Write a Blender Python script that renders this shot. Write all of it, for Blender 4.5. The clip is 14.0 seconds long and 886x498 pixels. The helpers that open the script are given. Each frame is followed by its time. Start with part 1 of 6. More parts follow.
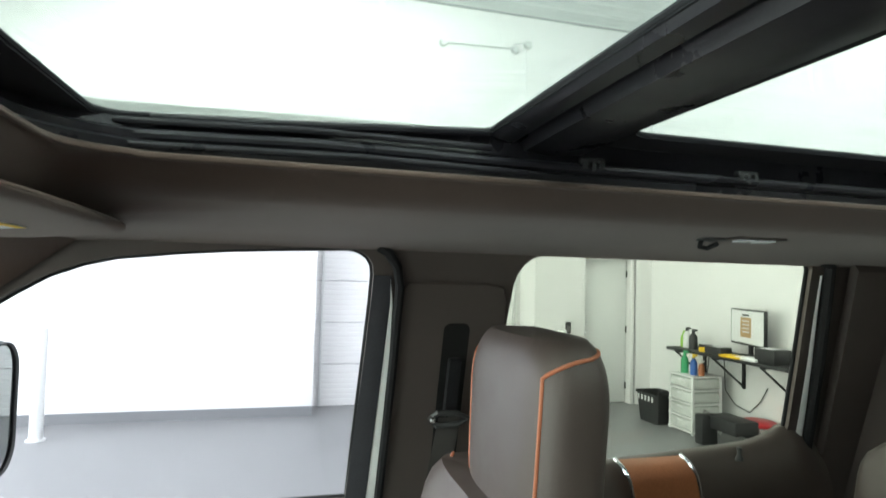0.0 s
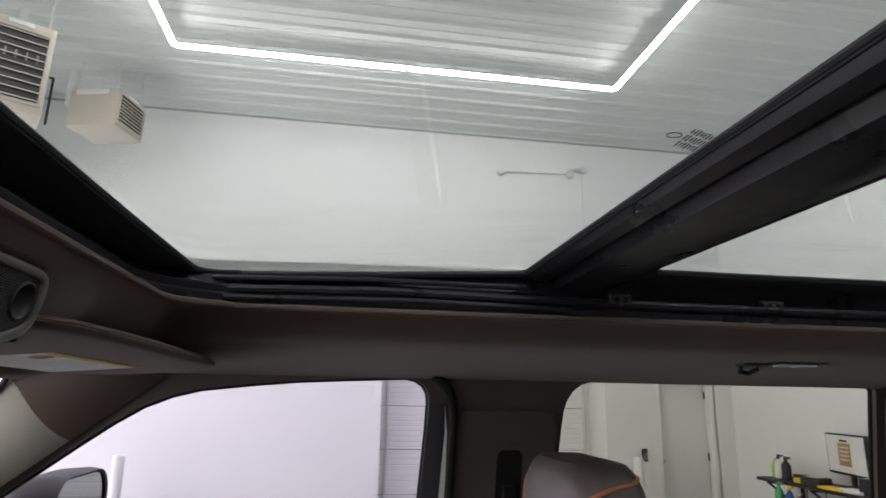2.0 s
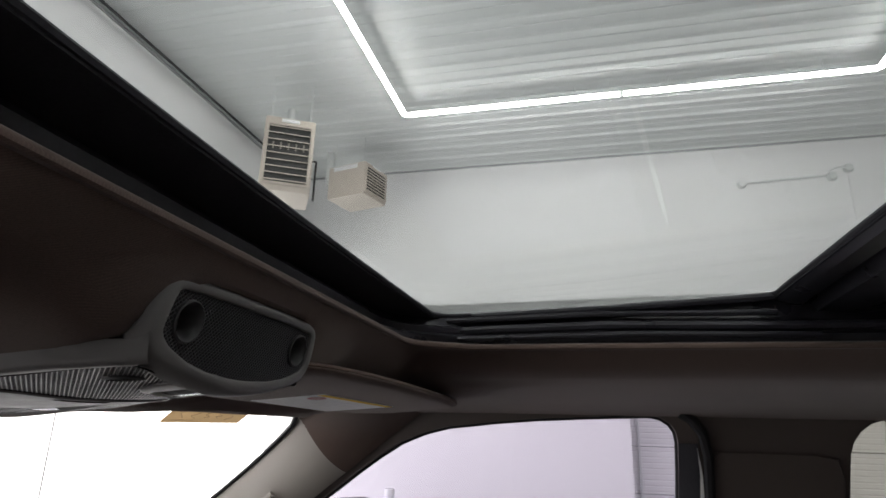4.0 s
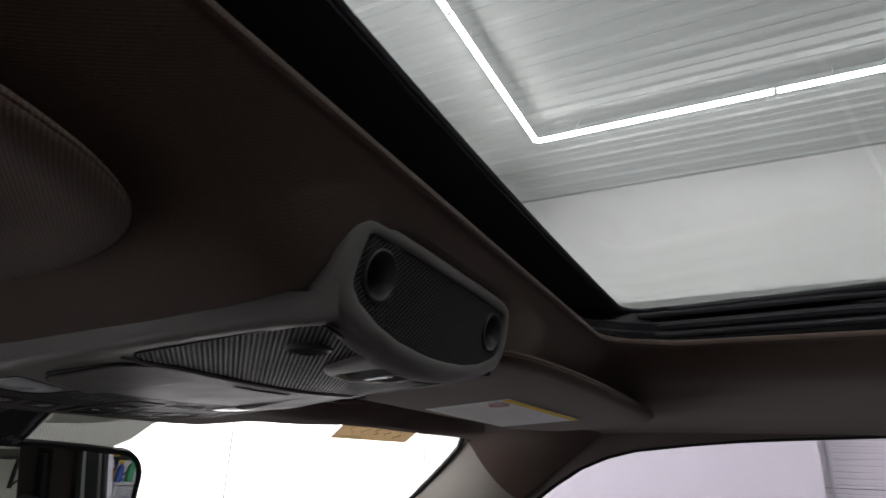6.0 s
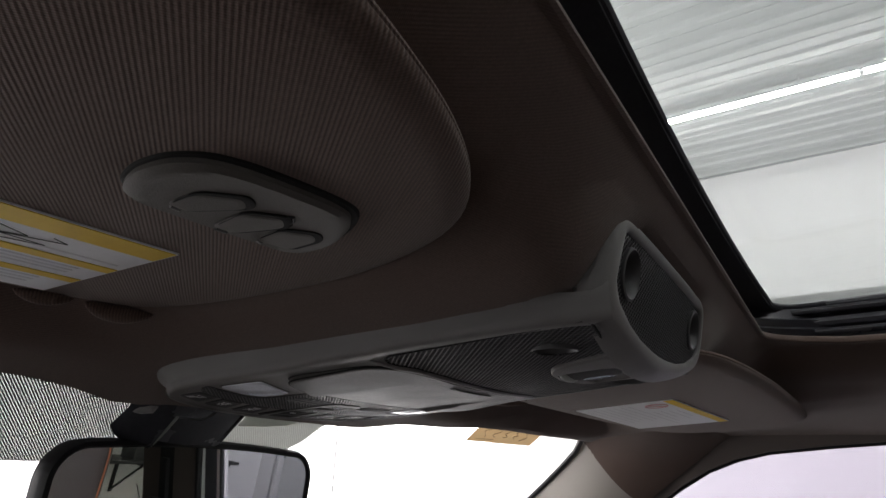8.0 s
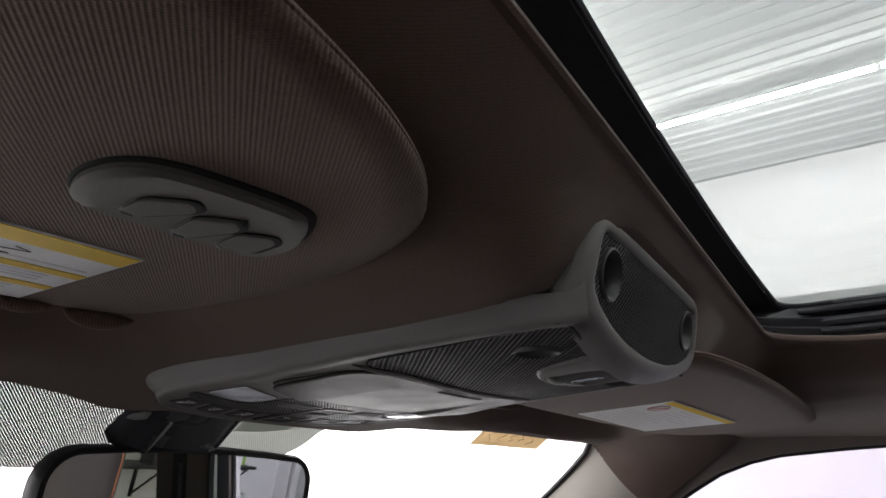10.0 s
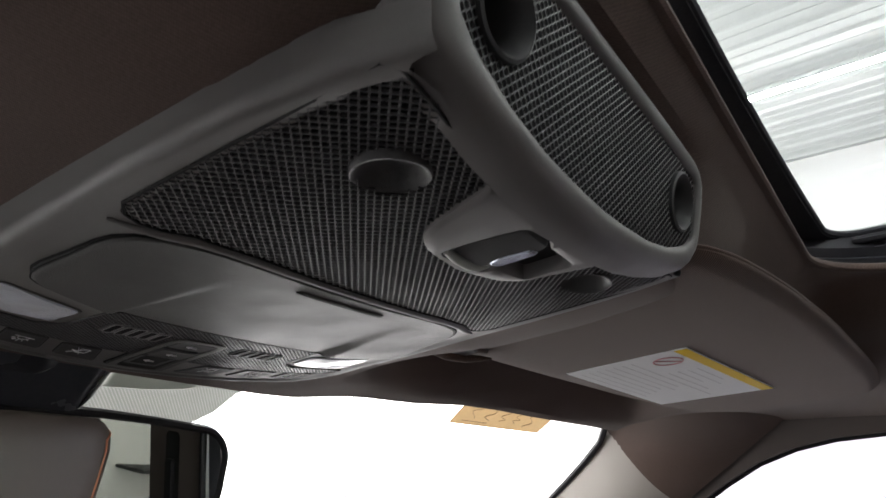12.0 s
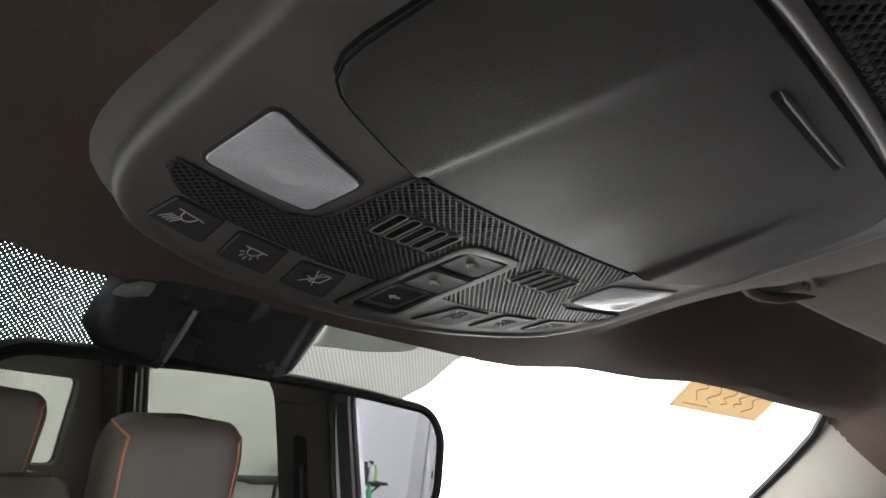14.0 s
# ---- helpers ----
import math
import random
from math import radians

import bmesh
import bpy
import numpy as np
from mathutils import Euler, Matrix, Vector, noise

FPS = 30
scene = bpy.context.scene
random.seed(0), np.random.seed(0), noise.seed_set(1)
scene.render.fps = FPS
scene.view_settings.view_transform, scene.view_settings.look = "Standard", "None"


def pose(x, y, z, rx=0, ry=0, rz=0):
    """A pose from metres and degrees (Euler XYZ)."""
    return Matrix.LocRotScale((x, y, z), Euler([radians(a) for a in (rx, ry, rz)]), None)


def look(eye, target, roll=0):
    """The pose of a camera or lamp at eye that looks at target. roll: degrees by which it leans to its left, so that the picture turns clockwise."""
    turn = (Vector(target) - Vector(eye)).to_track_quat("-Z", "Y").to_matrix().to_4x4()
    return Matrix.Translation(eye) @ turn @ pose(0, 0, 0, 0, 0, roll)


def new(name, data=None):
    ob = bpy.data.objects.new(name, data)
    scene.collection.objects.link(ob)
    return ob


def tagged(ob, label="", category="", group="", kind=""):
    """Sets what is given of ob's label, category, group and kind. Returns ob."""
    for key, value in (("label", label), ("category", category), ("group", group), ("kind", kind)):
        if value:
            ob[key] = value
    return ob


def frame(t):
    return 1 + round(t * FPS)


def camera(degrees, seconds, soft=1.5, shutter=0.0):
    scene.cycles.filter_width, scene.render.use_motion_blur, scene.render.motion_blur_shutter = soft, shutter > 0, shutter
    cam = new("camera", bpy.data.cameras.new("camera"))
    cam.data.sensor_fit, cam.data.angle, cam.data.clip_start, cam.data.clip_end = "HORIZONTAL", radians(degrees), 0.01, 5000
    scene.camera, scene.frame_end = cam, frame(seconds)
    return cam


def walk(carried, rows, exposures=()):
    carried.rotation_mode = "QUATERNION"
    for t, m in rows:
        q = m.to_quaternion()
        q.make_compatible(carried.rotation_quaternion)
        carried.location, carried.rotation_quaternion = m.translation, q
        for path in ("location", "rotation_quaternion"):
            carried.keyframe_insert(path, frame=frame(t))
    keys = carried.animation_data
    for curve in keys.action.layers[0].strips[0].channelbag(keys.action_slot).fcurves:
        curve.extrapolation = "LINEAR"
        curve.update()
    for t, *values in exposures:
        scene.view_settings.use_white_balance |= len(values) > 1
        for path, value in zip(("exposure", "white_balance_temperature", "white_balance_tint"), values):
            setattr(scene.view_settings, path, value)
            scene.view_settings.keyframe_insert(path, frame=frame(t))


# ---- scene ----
cam = camera(73.31, 14.0, shutter=0.25)
PATH = [
    (0.0, (0.2116, -0.2695, 1.7576), (0.7457, 1.6558, 1.8466), 1.54),
    (0.5, (0.2144, -0.3008, 1.7627), (0.7717, 1.5891, 2.1055), 1.3),
    (1.0, (0.2219, -0.3366, 1.7644), (0.7945, 1.5293, 2.2009), 1.21),
    (1.5, (0.216, -0.3657, 1.7631), (0.7093, 1.5135, 2.2375), 1.02),
    (2.0, (0.2153, -0.3763, 1.7657), (0.5196, 1.5403, 2.2496), 0.99),
    (2.5, (0.2131, -0.38, 1.7667), (0.3047, 1.5557, 2.2616), 1.02),
    (3.0, (0.231, -0.3904, 1.7664), (0.0913, 1.5365, 2.2837), 1.18),
    (5.5, (0.2043, -0.3329, 1.7478), (-0.5503, 1.3905, 2.4263), 2.02),
    (6.0, (0.151, -0.308, 1.7377), (-0.718, 1.3599, 2.4181), 2.17),
    (6.5, (0.1223, -0.3397, 1.7328), (-0.8288, 1.284, 2.4104), 2.29),
    (7.0, (0.0867, -0.36, 1.7272), (-0.9108, 1.2333, 2.4102), 2.32),
    (7.5, (0.0702, -0.3593, 1.73), (-0.9535, 1.2161, 2.4157), 2.27),
    (10.0, (0.0848, -0.3457, 1.7325), (-0.9942, 1.1879, 2.428), 1.95),
    (10.5, (0.0879, -0.3129, 1.7311), (-1.0113, 1.2057, 2.428), 1.89),
    (11.0, (0.0848, -0.2646, 1.7276), (-1.0406, 1.2348, 2.4243), 2.03),
    (11.5, (0.0738, -0.2094, 1.717), (-1.0682, 1.2732, 2.4225), 2.05),
    (12.0, (0.0601, -0.1793, 1.7082), (-1.1064, 1.2798, 2.4227), 2.04),
    (12.5, (0.0102, -0.1663, 1.694), (-1.1951, 1.2602, 2.4096), 2.16),
    (13.0, (-0.0616, -0.1629, 1.6924), (-1.3289, 1.2045, 2.4162), 1.95),
    (13.5, (-0.095, -0.1652, 1.6945), (-1.4111, 1.1538, 2.4211), 1.81),
    (14.0, (-0.1066, -0.163, 1.6917), (-1.4601, 1.1126, 2.4271), 1.76),
]
walk(cam, [(t, look(eye, target, roll)) for t, eye, target, roll in PATH],
     [(0, 0.5, 6250, -8), (0.5, 0.02, 6380, 3), (1.0, -0.30, 6450, 8), (2.0, -0.62, 6450, 12), (3.0, -0.72, 6450, 13), (5.5, -0.92, 6450, 14), (6.5, -1.05, 6450, 14),
      (7.5, -0.72, 6450, 14), (10.0, -0.16, 6420, 13), (11.5, 0.06, 6420, 12), (12.5, 0.14, 6420, 12), (14.0, 0.42, 6450, 9)])

# ---------- world and room light ----------
world = bpy.data.worlds.new("world")
scene.world = world
world.use_nodes = True
world.node_tree.nodes["Background"].inputs[0].default_value = (0.9, 0.95, 1.0, 1)
world.node_tree.nodes["Background"].inputs[1].default_value = 0.05
LED_POWER = 86.0


# ---------- materials ----------
def node(tree, kind, **values):
    n = tree.nodes.new(kind)
    for k, v in values.items():
        n.inputs[k].default_value = v
    return n


def material(name, colour, rough=0.5, metal=0.0, grain=120.0, vary=0.15, bump=0.0, stains=3.0, coat=0.0, spec=0.5):
    """A surface with fine grain and broad uneven wear."""
    m = bpy.data.materials.new(name)
    m.use_nodes = True
    t = m.node_tree
    b = t.nodes["Principled BSDF"]
    co = t.nodes.new("ShaderNodeTexCoord")
    fine = node(t, "ShaderNodeTexNoise", Scale=grain, Detail=4.0)
    broad = node(t, "ShaderNodeTexNoise", Scale=stains, Detail=5.0)
    for n in (fine, broad):
        t.links.new(co.outputs["Object"], n.inputs["Vector"])
    add = t.nodes.new("ShaderNodeMath")
    add.operation = "ADD"
    t.links.new(fine.outputs["Fac"], add.inputs[0])
    t.links.new(broad.outputs["Fac"], add.inputs[1])
    ramp = node(t, "ShaderNodeMapRange")
    for k, v in (("From Min", 0.6), ("From Max", 1.4), ("To Min", 1 - vary), ("To Max", 1 + vary)):
        ramp.inputs[k].default_value = v
    t.links.new(add.outputs[0], ramp.inputs["Value"])
    mul = node(t, "ShaderNodeVectorMath")
    mul.operation = "SCALE"
    mul.inputs[0].default_value = colour
    t.links.new(ramp.outputs[0], mul.inputs["Scale"])
    t.links.new(mul.outputs[0], b.inputs["Base Color"])
    rr = node(t, "ShaderNodeMapRange")
    for k, v in (("From Min", 0.3), ("From Max", 0.7), ("To Min", max(rough - 0.08, 0.02)), ("To Max", min(rough + 0.08, 1))):
        rr.inputs[k].default_value = v
    t.links.new(broad.outputs["Fac"], rr.inputs["Value"])
    t.links.new(rr.outputs[0], b.inputs["Roughness"])
    b.inputs["Metallic"].default_value = metal
    b.inputs["Coat Weight"].default_value = coat
    b.inputs["Specular IOR Level"].default_value = spec
    if bump:
        bp = node(t, "ShaderNodeBump", Strength=bump, Distance=0.001)
        t.links.new(fine.outputs["Fac"], bp.inputs["Height"])
        t.links.new(bp.outputs[0], b.inputs["Normal"])
    return m


def weave(name, colour, period=0.0022, angle=35.0, relief=1.0):
    """Ribbed woven cloth: two crossed sets of threads, with a soft broad fading."""
    m = material(name, colour, 0.95, grain=900, vary=0.25, stains=4, spec=0.15)
    t = m.node_tree
    b = t.nodes["Principled BSDF"]
    co = t.nodes.new("ShaderNodeTexCoord")
    heights = []
    for turn, p in ((angle, period), (angle + 90, period * 0.55)):
        mp = t.nodes.new("ShaderNodeMapping")
        mp.inputs["Rotation"].default_value = (0, 0, radians(turn))
        t.links.new(co.outputs["Object"], mp.inputs["Vector"])
        w = node(t, "ShaderNodeTexWave", Scale=2 * math.pi / p / 20.0, Distortion=0.35)
        w.inputs["Detail Scale"].default_value = 3.0
        t.links.new(mp.outputs[0], w.inputs["Vector"])
        heights.append(w.outputs["Fac"])
    mix = t.nodes.new("ShaderNodeMath")
    mix.operation = "MULTIPLY_ADD"
    mix.inputs[1].default_value = 0.45
    t.links.new(heights[1], mix.inputs[0])
    t.links.new(heights[0], mix.inputs[2])
    bp = node(t, "ShaderNodeBump", Strength=0.16 * relief, Distance=0.0005)
    t.links.new(mix.outputs[0], bp.inputs["Height"])
    t.links.new(bp.outputs[0], b.inputs["Normal"])
    old = b.inputs["Base Color"].links[0].from_socket
    rg = node(t, "ShaderNodeMapRange")
    for k, v in (("From Min", 0.0), ("From Max", 1.45), ("To Min", 1 - 0.16 * relief), ("To Max", 1 + 0.10 * relief)):
        rg.inputs[k].default_value = v
    t.links.new(mix.outputs[0], rg.inputs["Value"])
    sc = t.nodes.new("ShaderNodeVectorMath")
    sc.operation = "SCALE"
    t.links.new(old, sc.inputs[0])
    t.links.new(rg.outputs[0], sc.inputs["Scale"])
    t.links.new(sc.outputs[0], b.inputs["Base Color"])
    b.inputs["Sheen Weight"].default_value = 0.15
    return m


def glass(name, tint, gloss=0.06):
    """A thin pane: tinted see-through with a weak sharp reflection."""
    m = bpy.data.materials.new(name)
    m.use_nodes = True
    t = m.node_tree
    t.nodes.clear()
    out = t.nodes.new("ShaderNodeOutputMaterial")
    tr = t.nodes.new("ShaderNodeBsdfTransparent")
    tr.inputs[0].default_value = (*[c ** 0.5 for c in tint], 1)
    gl = t.nodes.new("ShaderNodeBsdfGlossy")
    gl.inputs["Roughness"].default_value = 0.02
    mx = t.nodes.new("ShaderNodeMixShader")
    lw = t.nodes.new("ShaderNodeLayerWeight")
    pw = t.nodes.new("ShaderNodeMath")
    pw.operation = "POWER"
    pw.inputs[1].default_value = 5.0
    ma = t.nodes.new("ShaderNodeMath")
    ma.operation = "MULTIPLY_ADD"
    ma.inputs[1].default_value = 0.4
    ma.inputs[2].default_value = gloss * 0.4
    t.links.new(lw.outputs["Facing"], pw.inputs[0])
    t.links.new(pw.outputs[0], ma.inputs[0])
    t.links.new(ma.outputs[0], mx.inputs[0])
    t.links.new(tr.outputs[0], mx.inputs[1])
    t.links.new(gl.outputs[0], mx.inputs[2])
    t.links.new(mx.outputs[0], out.inputs[0])
    return m


def emitter(name, colour, power):
    m = bpy.data.materials.new(name)
    m.use_nodes = True
    b = m.node_tree.nodes["Principled BSDF"]
    b.inputs["Base Color"].default_value = (0.9, 0.9, 0.9, 1)
    b.inputs["Emission Color"].default_value = (*colour, 1)
    b.inputs["Emission Strength"].default_value = power
    return m


HEADLINER = weave("headliner_cloth", (0.111, 0.077, 0.065), 0.0011, 30, 1.0)
VISOR = weave("visor_cloth", (0.112, 0.075, 0.061), 0.0013, -53, 2.2)
PLASTIC = material("console_plastic", (0.136, 0.130, 0.127), 0.48, grain=2600, vary=0.08, bump=0.10, stains=20)
PLASTIC_DARK = material("dark_plastic", (0.044, 0.044, 0.045), 0.58, grain=1500, vary=0.12, bump=0.2, stains=15)
DOOR_PLASTIC = material("bin_door_plastic", (0.048, 0.046, 0.044), 0.46, grain=1800, vary=0.15, bump=0.35, stains=25, spec=0.32)
TRIM_BROWN = material("brown_trim_plastic", (0.082, 0.066, 0.060), 0.6, grain=1400, vary=0.12, bump=0.3, stains=8)
PILLAR = material("pillar_trim_plastic", (0.30, 0.275, 0.25), 0.6, grain=1400, vary=0.1, bump=0.3, stains=8)
FRAME_BLACK = material("sunroof_black_metal", (0.027, 0.026, 0.033), 0.32, grain=300, vary=0.2, stains=12, spec=0.45)
SEAL_BLACK = material("flat_black_seal", (0.050, 0.050, 0.057), 0.85, grain=500, vary=0.2, stains=10, spec=0.12)
CLIP_BLACK = material("clip_plastic", (0.035, 0.035, 0.038), 0.4)
WEBBING = material("belt_webbing", (0.055, 0.05, 0.047), 0.8, grain=1100, vary=0.3, bump=0.4, stains=9)
RUBBER = material("black_rubber", (0.016, 0.016, 0.018), 0.6, grain=600, vary=0.2, stains=10, spec=0.25)
GRILLE = material("grille_plastic", (0.060, 0.060, 0.063), 0.40, grain=900, vary=0.1, stains=30, spec=0.5)
# Near-black colour that stands in for shade inside holes, gaps and slots.
HOLE_SHADE = material("hole_shade_black", (0.004, 0.004, 0.004), 0.9)
CHROME_DULL = material("brushed_chrome", (0.32, 0.35, 0.40), 0.25, 1.0, vary=0.05)
GLOSS_BLACK = material("gloss_black_plastic", (0.040, 0.042, 0.050), 0.28, grain=300, vary=0.15, stains=12, spec=0.6)
CUP_DARK = material("cup_plastic", (0.028, 0.028, 0.030), 0.5, grain=1200, vary=0.12, stains=20)
CHROME = material("chrome", (0.75, 0.76, 0.78), 0.12, 1.0, vary=0.05)
LEATHER = material("brown_leather", (0.066, 0.050, 0.044), 0.46, grain=1000, vary=0.15, bump=0.25, stains=9)
SADDLE = material("saddle_leather", (0.36, 0.13, 0.055), 0.45, grain=300, vary=0.2, bump=0.4, stains=8)
ORANGE = material("orange_piping", (0.40, 0.130, 0.062), 0.5, grain=700, vary=0.15, stains=30)
WHITE_BODY = material("white_body_paint", (0.72, 0.73, 0.72), 0.25, grain=40, vary=0.03, coat=0.5)
WALL = material("white_wall_paint", (0.81, 0.805, 0.81), 0.7, grain=30, vary=0.03, stains=0.6)
# Grey chosen to weaken bounced light from the driver's side.
WALL_UNSEEN = material("unseen_wall_grey", (0.30, 0.302, 0.308), 0.7, grain=40, vary=0.04, stains=1.0)
WALL_GREY = material("grey_wall_foot", (0.20, 0.205, 0.215), 0.5, grain=40, vary=0.1, stains=1.5)
STEEL = material("white_ribbed_steel", (0.64, 0.655, 0.655), 0.68, grain=20, vary=0.03, stains=0.8)
TRIM_GREY = material("grey_metal_trim", (0.375, 0.381, 0.388), 0.5, grain=40, vary=0.08)
FLOOR = material("grey_epoxy_floor", (0.21, 0.213, 0.22), 0.42, grain=60, vary=0.06, stains=0.5, spec=0.4)
# Emitter of the added front light; no such gate is known.
FRONT_GLOW = emitter("front_glow_panel", (1.0, 0.985, 0.96), 5.3)
SLOT_RIM = material("light_grey_plastic", (0.22, 0.22, 0.22), 0.4)
LED = emitter("led_tube", (1.0, 0.985, 0.95), LED_POWER)
HEATER = material("beige_heater_enamel", (0.56, 0.50, 0.44), 0.45, grain=50, vary=0.06, stains=4)
LABEL = material("white_paper", (0.78, 0.79, 0.80), 0.6, grain=300, vary=0.04)
YELLOW = material("yellow_print", (0.78, 0.52, 0.02), 0.6, grain=300, vary=0.05)
RED = material("red_print", (0.66, 0.36, 0.37), 0.6)
INK = material("black_ink", (0.02, 0.02, 0.022), 0.6)
OPENER = material("remote_panel_plastic", (0.105, 0.098, 0.092), 0.6, grain=1500, vary=0.1, bump=0.2, stains=15, spec=0.25)
PALE_INK = material("grey_print", (0.60, 0.60, 0.61), 0.7)
PENCIL = material("brown_pen", (0.30, 0.20, 0.10), 0.7)
FRIT_GREY = material("grey_glass_print", (0.20, 0.205, 0.20), 0.35)
FRIT_DARK = material("dark_glass_print", (0.08, 0.08, 0.08), 0.5)
PALE_TRIM = material("pale_trim_plastic", (0.52, 0.54, 0.50), 0.5, grain=200, vary=0.05)
CARD = material("kraft_paper", (0.52, 0.35, 0.17), 0.7, grain=250, vary=0.12, stains=20)


def see_through(m, colour, share):
    """Let part of the light from behind glow through a thin sheet."""
    tree = m.node_tree
    thin = tree.nodes.new("ShaderNodeBsdfTranslucent")
    thin.inputs[0].default_value = (*colour, 1)
    blend = tree.nodes.new("ShaderNodeMixShader")
    blend.inputs[0].default_value = share
    tree.links.new(tree.nodes["Principled BSDF"].outputs[0], blend.inputs[1])
    tree.links.new(thin.outputs[0], blend.inputs[2])
    tree.links.new(blend.outputs[0], tree.nodes["Material Output"].inputs[0])


see_through(CARD, (0.60, 0.42, 0.22), 0.35)
see_through(FRIT_GREY, (0.30, 0.31, 0.29), 0.5)
see_through(PALE_TRIM, (0.55, 0.58, 0.53), 0.4)
see_through(FRIT_DARK, (0.62, 0.63, 0.6), 0.6)
LENS = material("lamp_lens", (0.80, 0.84, 0.92), 0.16, grain=90, vary=0.10, stains=45, coat=0.4)
ICON = material("grey_icon_print", (0.78, 0.78, 0.80), 0.6)
MIRROR = material("mirror_silver", (0.47, 0.505, 0.48), 0.0, 1.0, vary=0.01)
for link in list(MIRROR.node_tree.nodes["Principled BSDF"].inputs["Roughness"].links):
    MIRROR.node_tree.links.remove(link)
MIRROR.node_tree.nodes["Principled BSDF"].inputs["Roughness"].default_value = 0.01
BLACK_METAL = material("black_powder_coat", (0.02, 0.02, 0.022), 0.5, grain=300, vary=0.2)
WHITE_PLASTIC = material("white_plastic", (0.74, 0.75, 0.75), 0.35, grain=80, vary=0.05)
CLEAR_PLASTIC = material("milky_drawer_plastic", (0.60, 0.62, 0.60), 0.2, grain=20, vary=0.2, stains=6)
GREEN = material("green_plastic", (0.06, 0.35, 0.14), 0.4)
LIME = material("lime_plastic", (0.35, 0.62, 0.08), 0.4)
BLUE = material("blue_plastic", (0.03, 0.10, 0.35), 0.4)
RED_VINYL = material("red_vinyl", (0.50, 0.03, 0.04), 0.35)
G_SIDE = glass("front_door_glass", (0.67, 0.637, 0.735))
G_REAR = glass("rear_privacy_glass", (0.44, 0.437, 0.392))
G_ROOF = glass("sunroof_glass", (0.525, 0.556, 0.545))
G_WIND = glass("windshield_glass", (0.96, 0.96, 0.95))


# ---------- mesh helpers ----------
WORLD_OF = {}


def part(name, bm, mat, parent=None, label="", smooth=True):
    """Link a bmesh as one mesh object under a thing or under a part."""
    me = bpy.data.meshes.new(name)
    bmesh.ops.recalc_face_normals(bm, faces=bm.faces[:])
    bm.to_mesh(me)
    bm.free()
    me.materials.append(mat)
    if smooth:
        me.shade_smooth()
        me.set_sharp_from_angle(angle=radians(38))
    ob = new(name, me)
    if parent is not None:
        ob.parent = parent
        ob.matrix_parent_inverse = WORLD_OF[parent].inverted()
    WORLD_OF[ob] = Matrix.Identity(4)
    if label:
        ob["label"] = label
    return ob


def thing(name, place, label, category, group="", kind=""):
    ob = new(name)
    ob.empty_display_size = 0.05
    ob.matrix_basis = Matrix.Translation(place)
    WORLD_OF[ob] = Matrix.Translation(place)
    return tagged(ob, label, category, group, kind)


def box(c, s, bevel=0.0, m=None, seg=2):
    bm = bmesh.new()
    bmesh.ops.create_cube(bm, size=1, matrix=Matrix.LocRotScale(None, None, s))
    if bevel:
        bmesh.ops.bevel(bm, geom=bm.edges[:], offset=bevel, segments=seg, affect="EDGES", profile=0.5)
    bmesh.ops.transform(bm, matrix=Matrix.Translation(c) @ (m or Matrix.Identity(4)), verts=bm.verts)
    return bm


def merge(*bms):
    out = bms[0]
    for b in bms[1:]:
        me = bpy.data.meshes.new("tmp")
        b.to_mesh(me)
        b.free()
        out.from_mesh(me)
        bpy.data.meshes.remove(me)
    return out


def sheet(fn, nu, nv, closed=False):
    """A quad surface fn(u, v), u and v from 0 to 1."""
    bm = bmesh.new()
    vs = [[bm.verts.new(fn(i / nu, j / nv)) for j in range(nv + 1)] for i in range(nu if closed else nu + 1)]
    n = len(vs)
    for i in range(nu):
        for j in range(nv):
            a, b = vs[i], vs[(i + 1) % n]
            bm.faces.new((a[j], b[j], b[j + 1], a[j + 1]))
    return bm


def tube(path, r, seg=8, closed=False, caps=True):
    """A round bar along a path; r a number or one radius for each point."""
    pts = [Vector(p) for p in path]
    n = len(pts)
    rs = [r] * n if isinstance(r, (int, float)) else r
    bm = bmesh.new()
    rings, up = [], None
    for i, p in enumerate(pts):
        a = pts[(i - 1) % n] if closed or i else p
        b = pts[(i + 1) % n] if closed or i < n - 1 else p
        d = (b - a).normalized()
        if up is None:
            up = d.orthogonal().normalized()
        up = (up - d * up.dot(d)).normalized()
        side = d.cross(up)
        rings.append([bm.verts.new(p + rs[i] * (math.cos(k * 2 * math.pi / seg) * up + math.sin(k * 2 * math.pi / seg) * side)) for k in range(seg)])
    for i in range(n if closed else n - 1):
        a, b = rings[i], rings[(i + 1) % n]
        for k in range(seg):
            bm.faces.new((a[k], a[(k + 1) % seg], b[(k + 1) % seg], b[k]))
    if caps and not closed:
        bm.faces.new(rings[0])
        bm.faces.new(rings[-1][::-1])
    return bm


def plate(outer, holes, front, back):
    """A slab from an outline and holes in 2D; front and back lay a 2D point into the world."""
    bm = bmesh.new()
    edges, loops = [], []
    for loop in (outer, *holes):
        vs = [bm.verts.new((x, y, 0)) for x, y in loop]
        loops.append(vs)
        edges += [bm.edges.new((vs[i], vs[(i + 1) % len(vs)])) for i in range(len(vs))]
    bmesh.ops.triangle_fill(bm, use_beauty=True, use_dissolve=False, edges=edges)
    tris = [[v for v in f.verts] for f in bm.faces]
    twin = {}
    for v in list(bm.verts):
        x, y = v.co.x, v.co.y
        twin[v] = bm.verts.new(back(x, y))
        v.co = front(x, y)
    for f in tris:
        bm.faces.new([twin[v] for v in reversed(f)])
    for vs in loops:
        for i in range(len(vs)):
            a, b = vs[i], vs[(i + 1) % len(vs)]
            bm.faces.new((a, b, twin[b], twin[a]))
    return bm


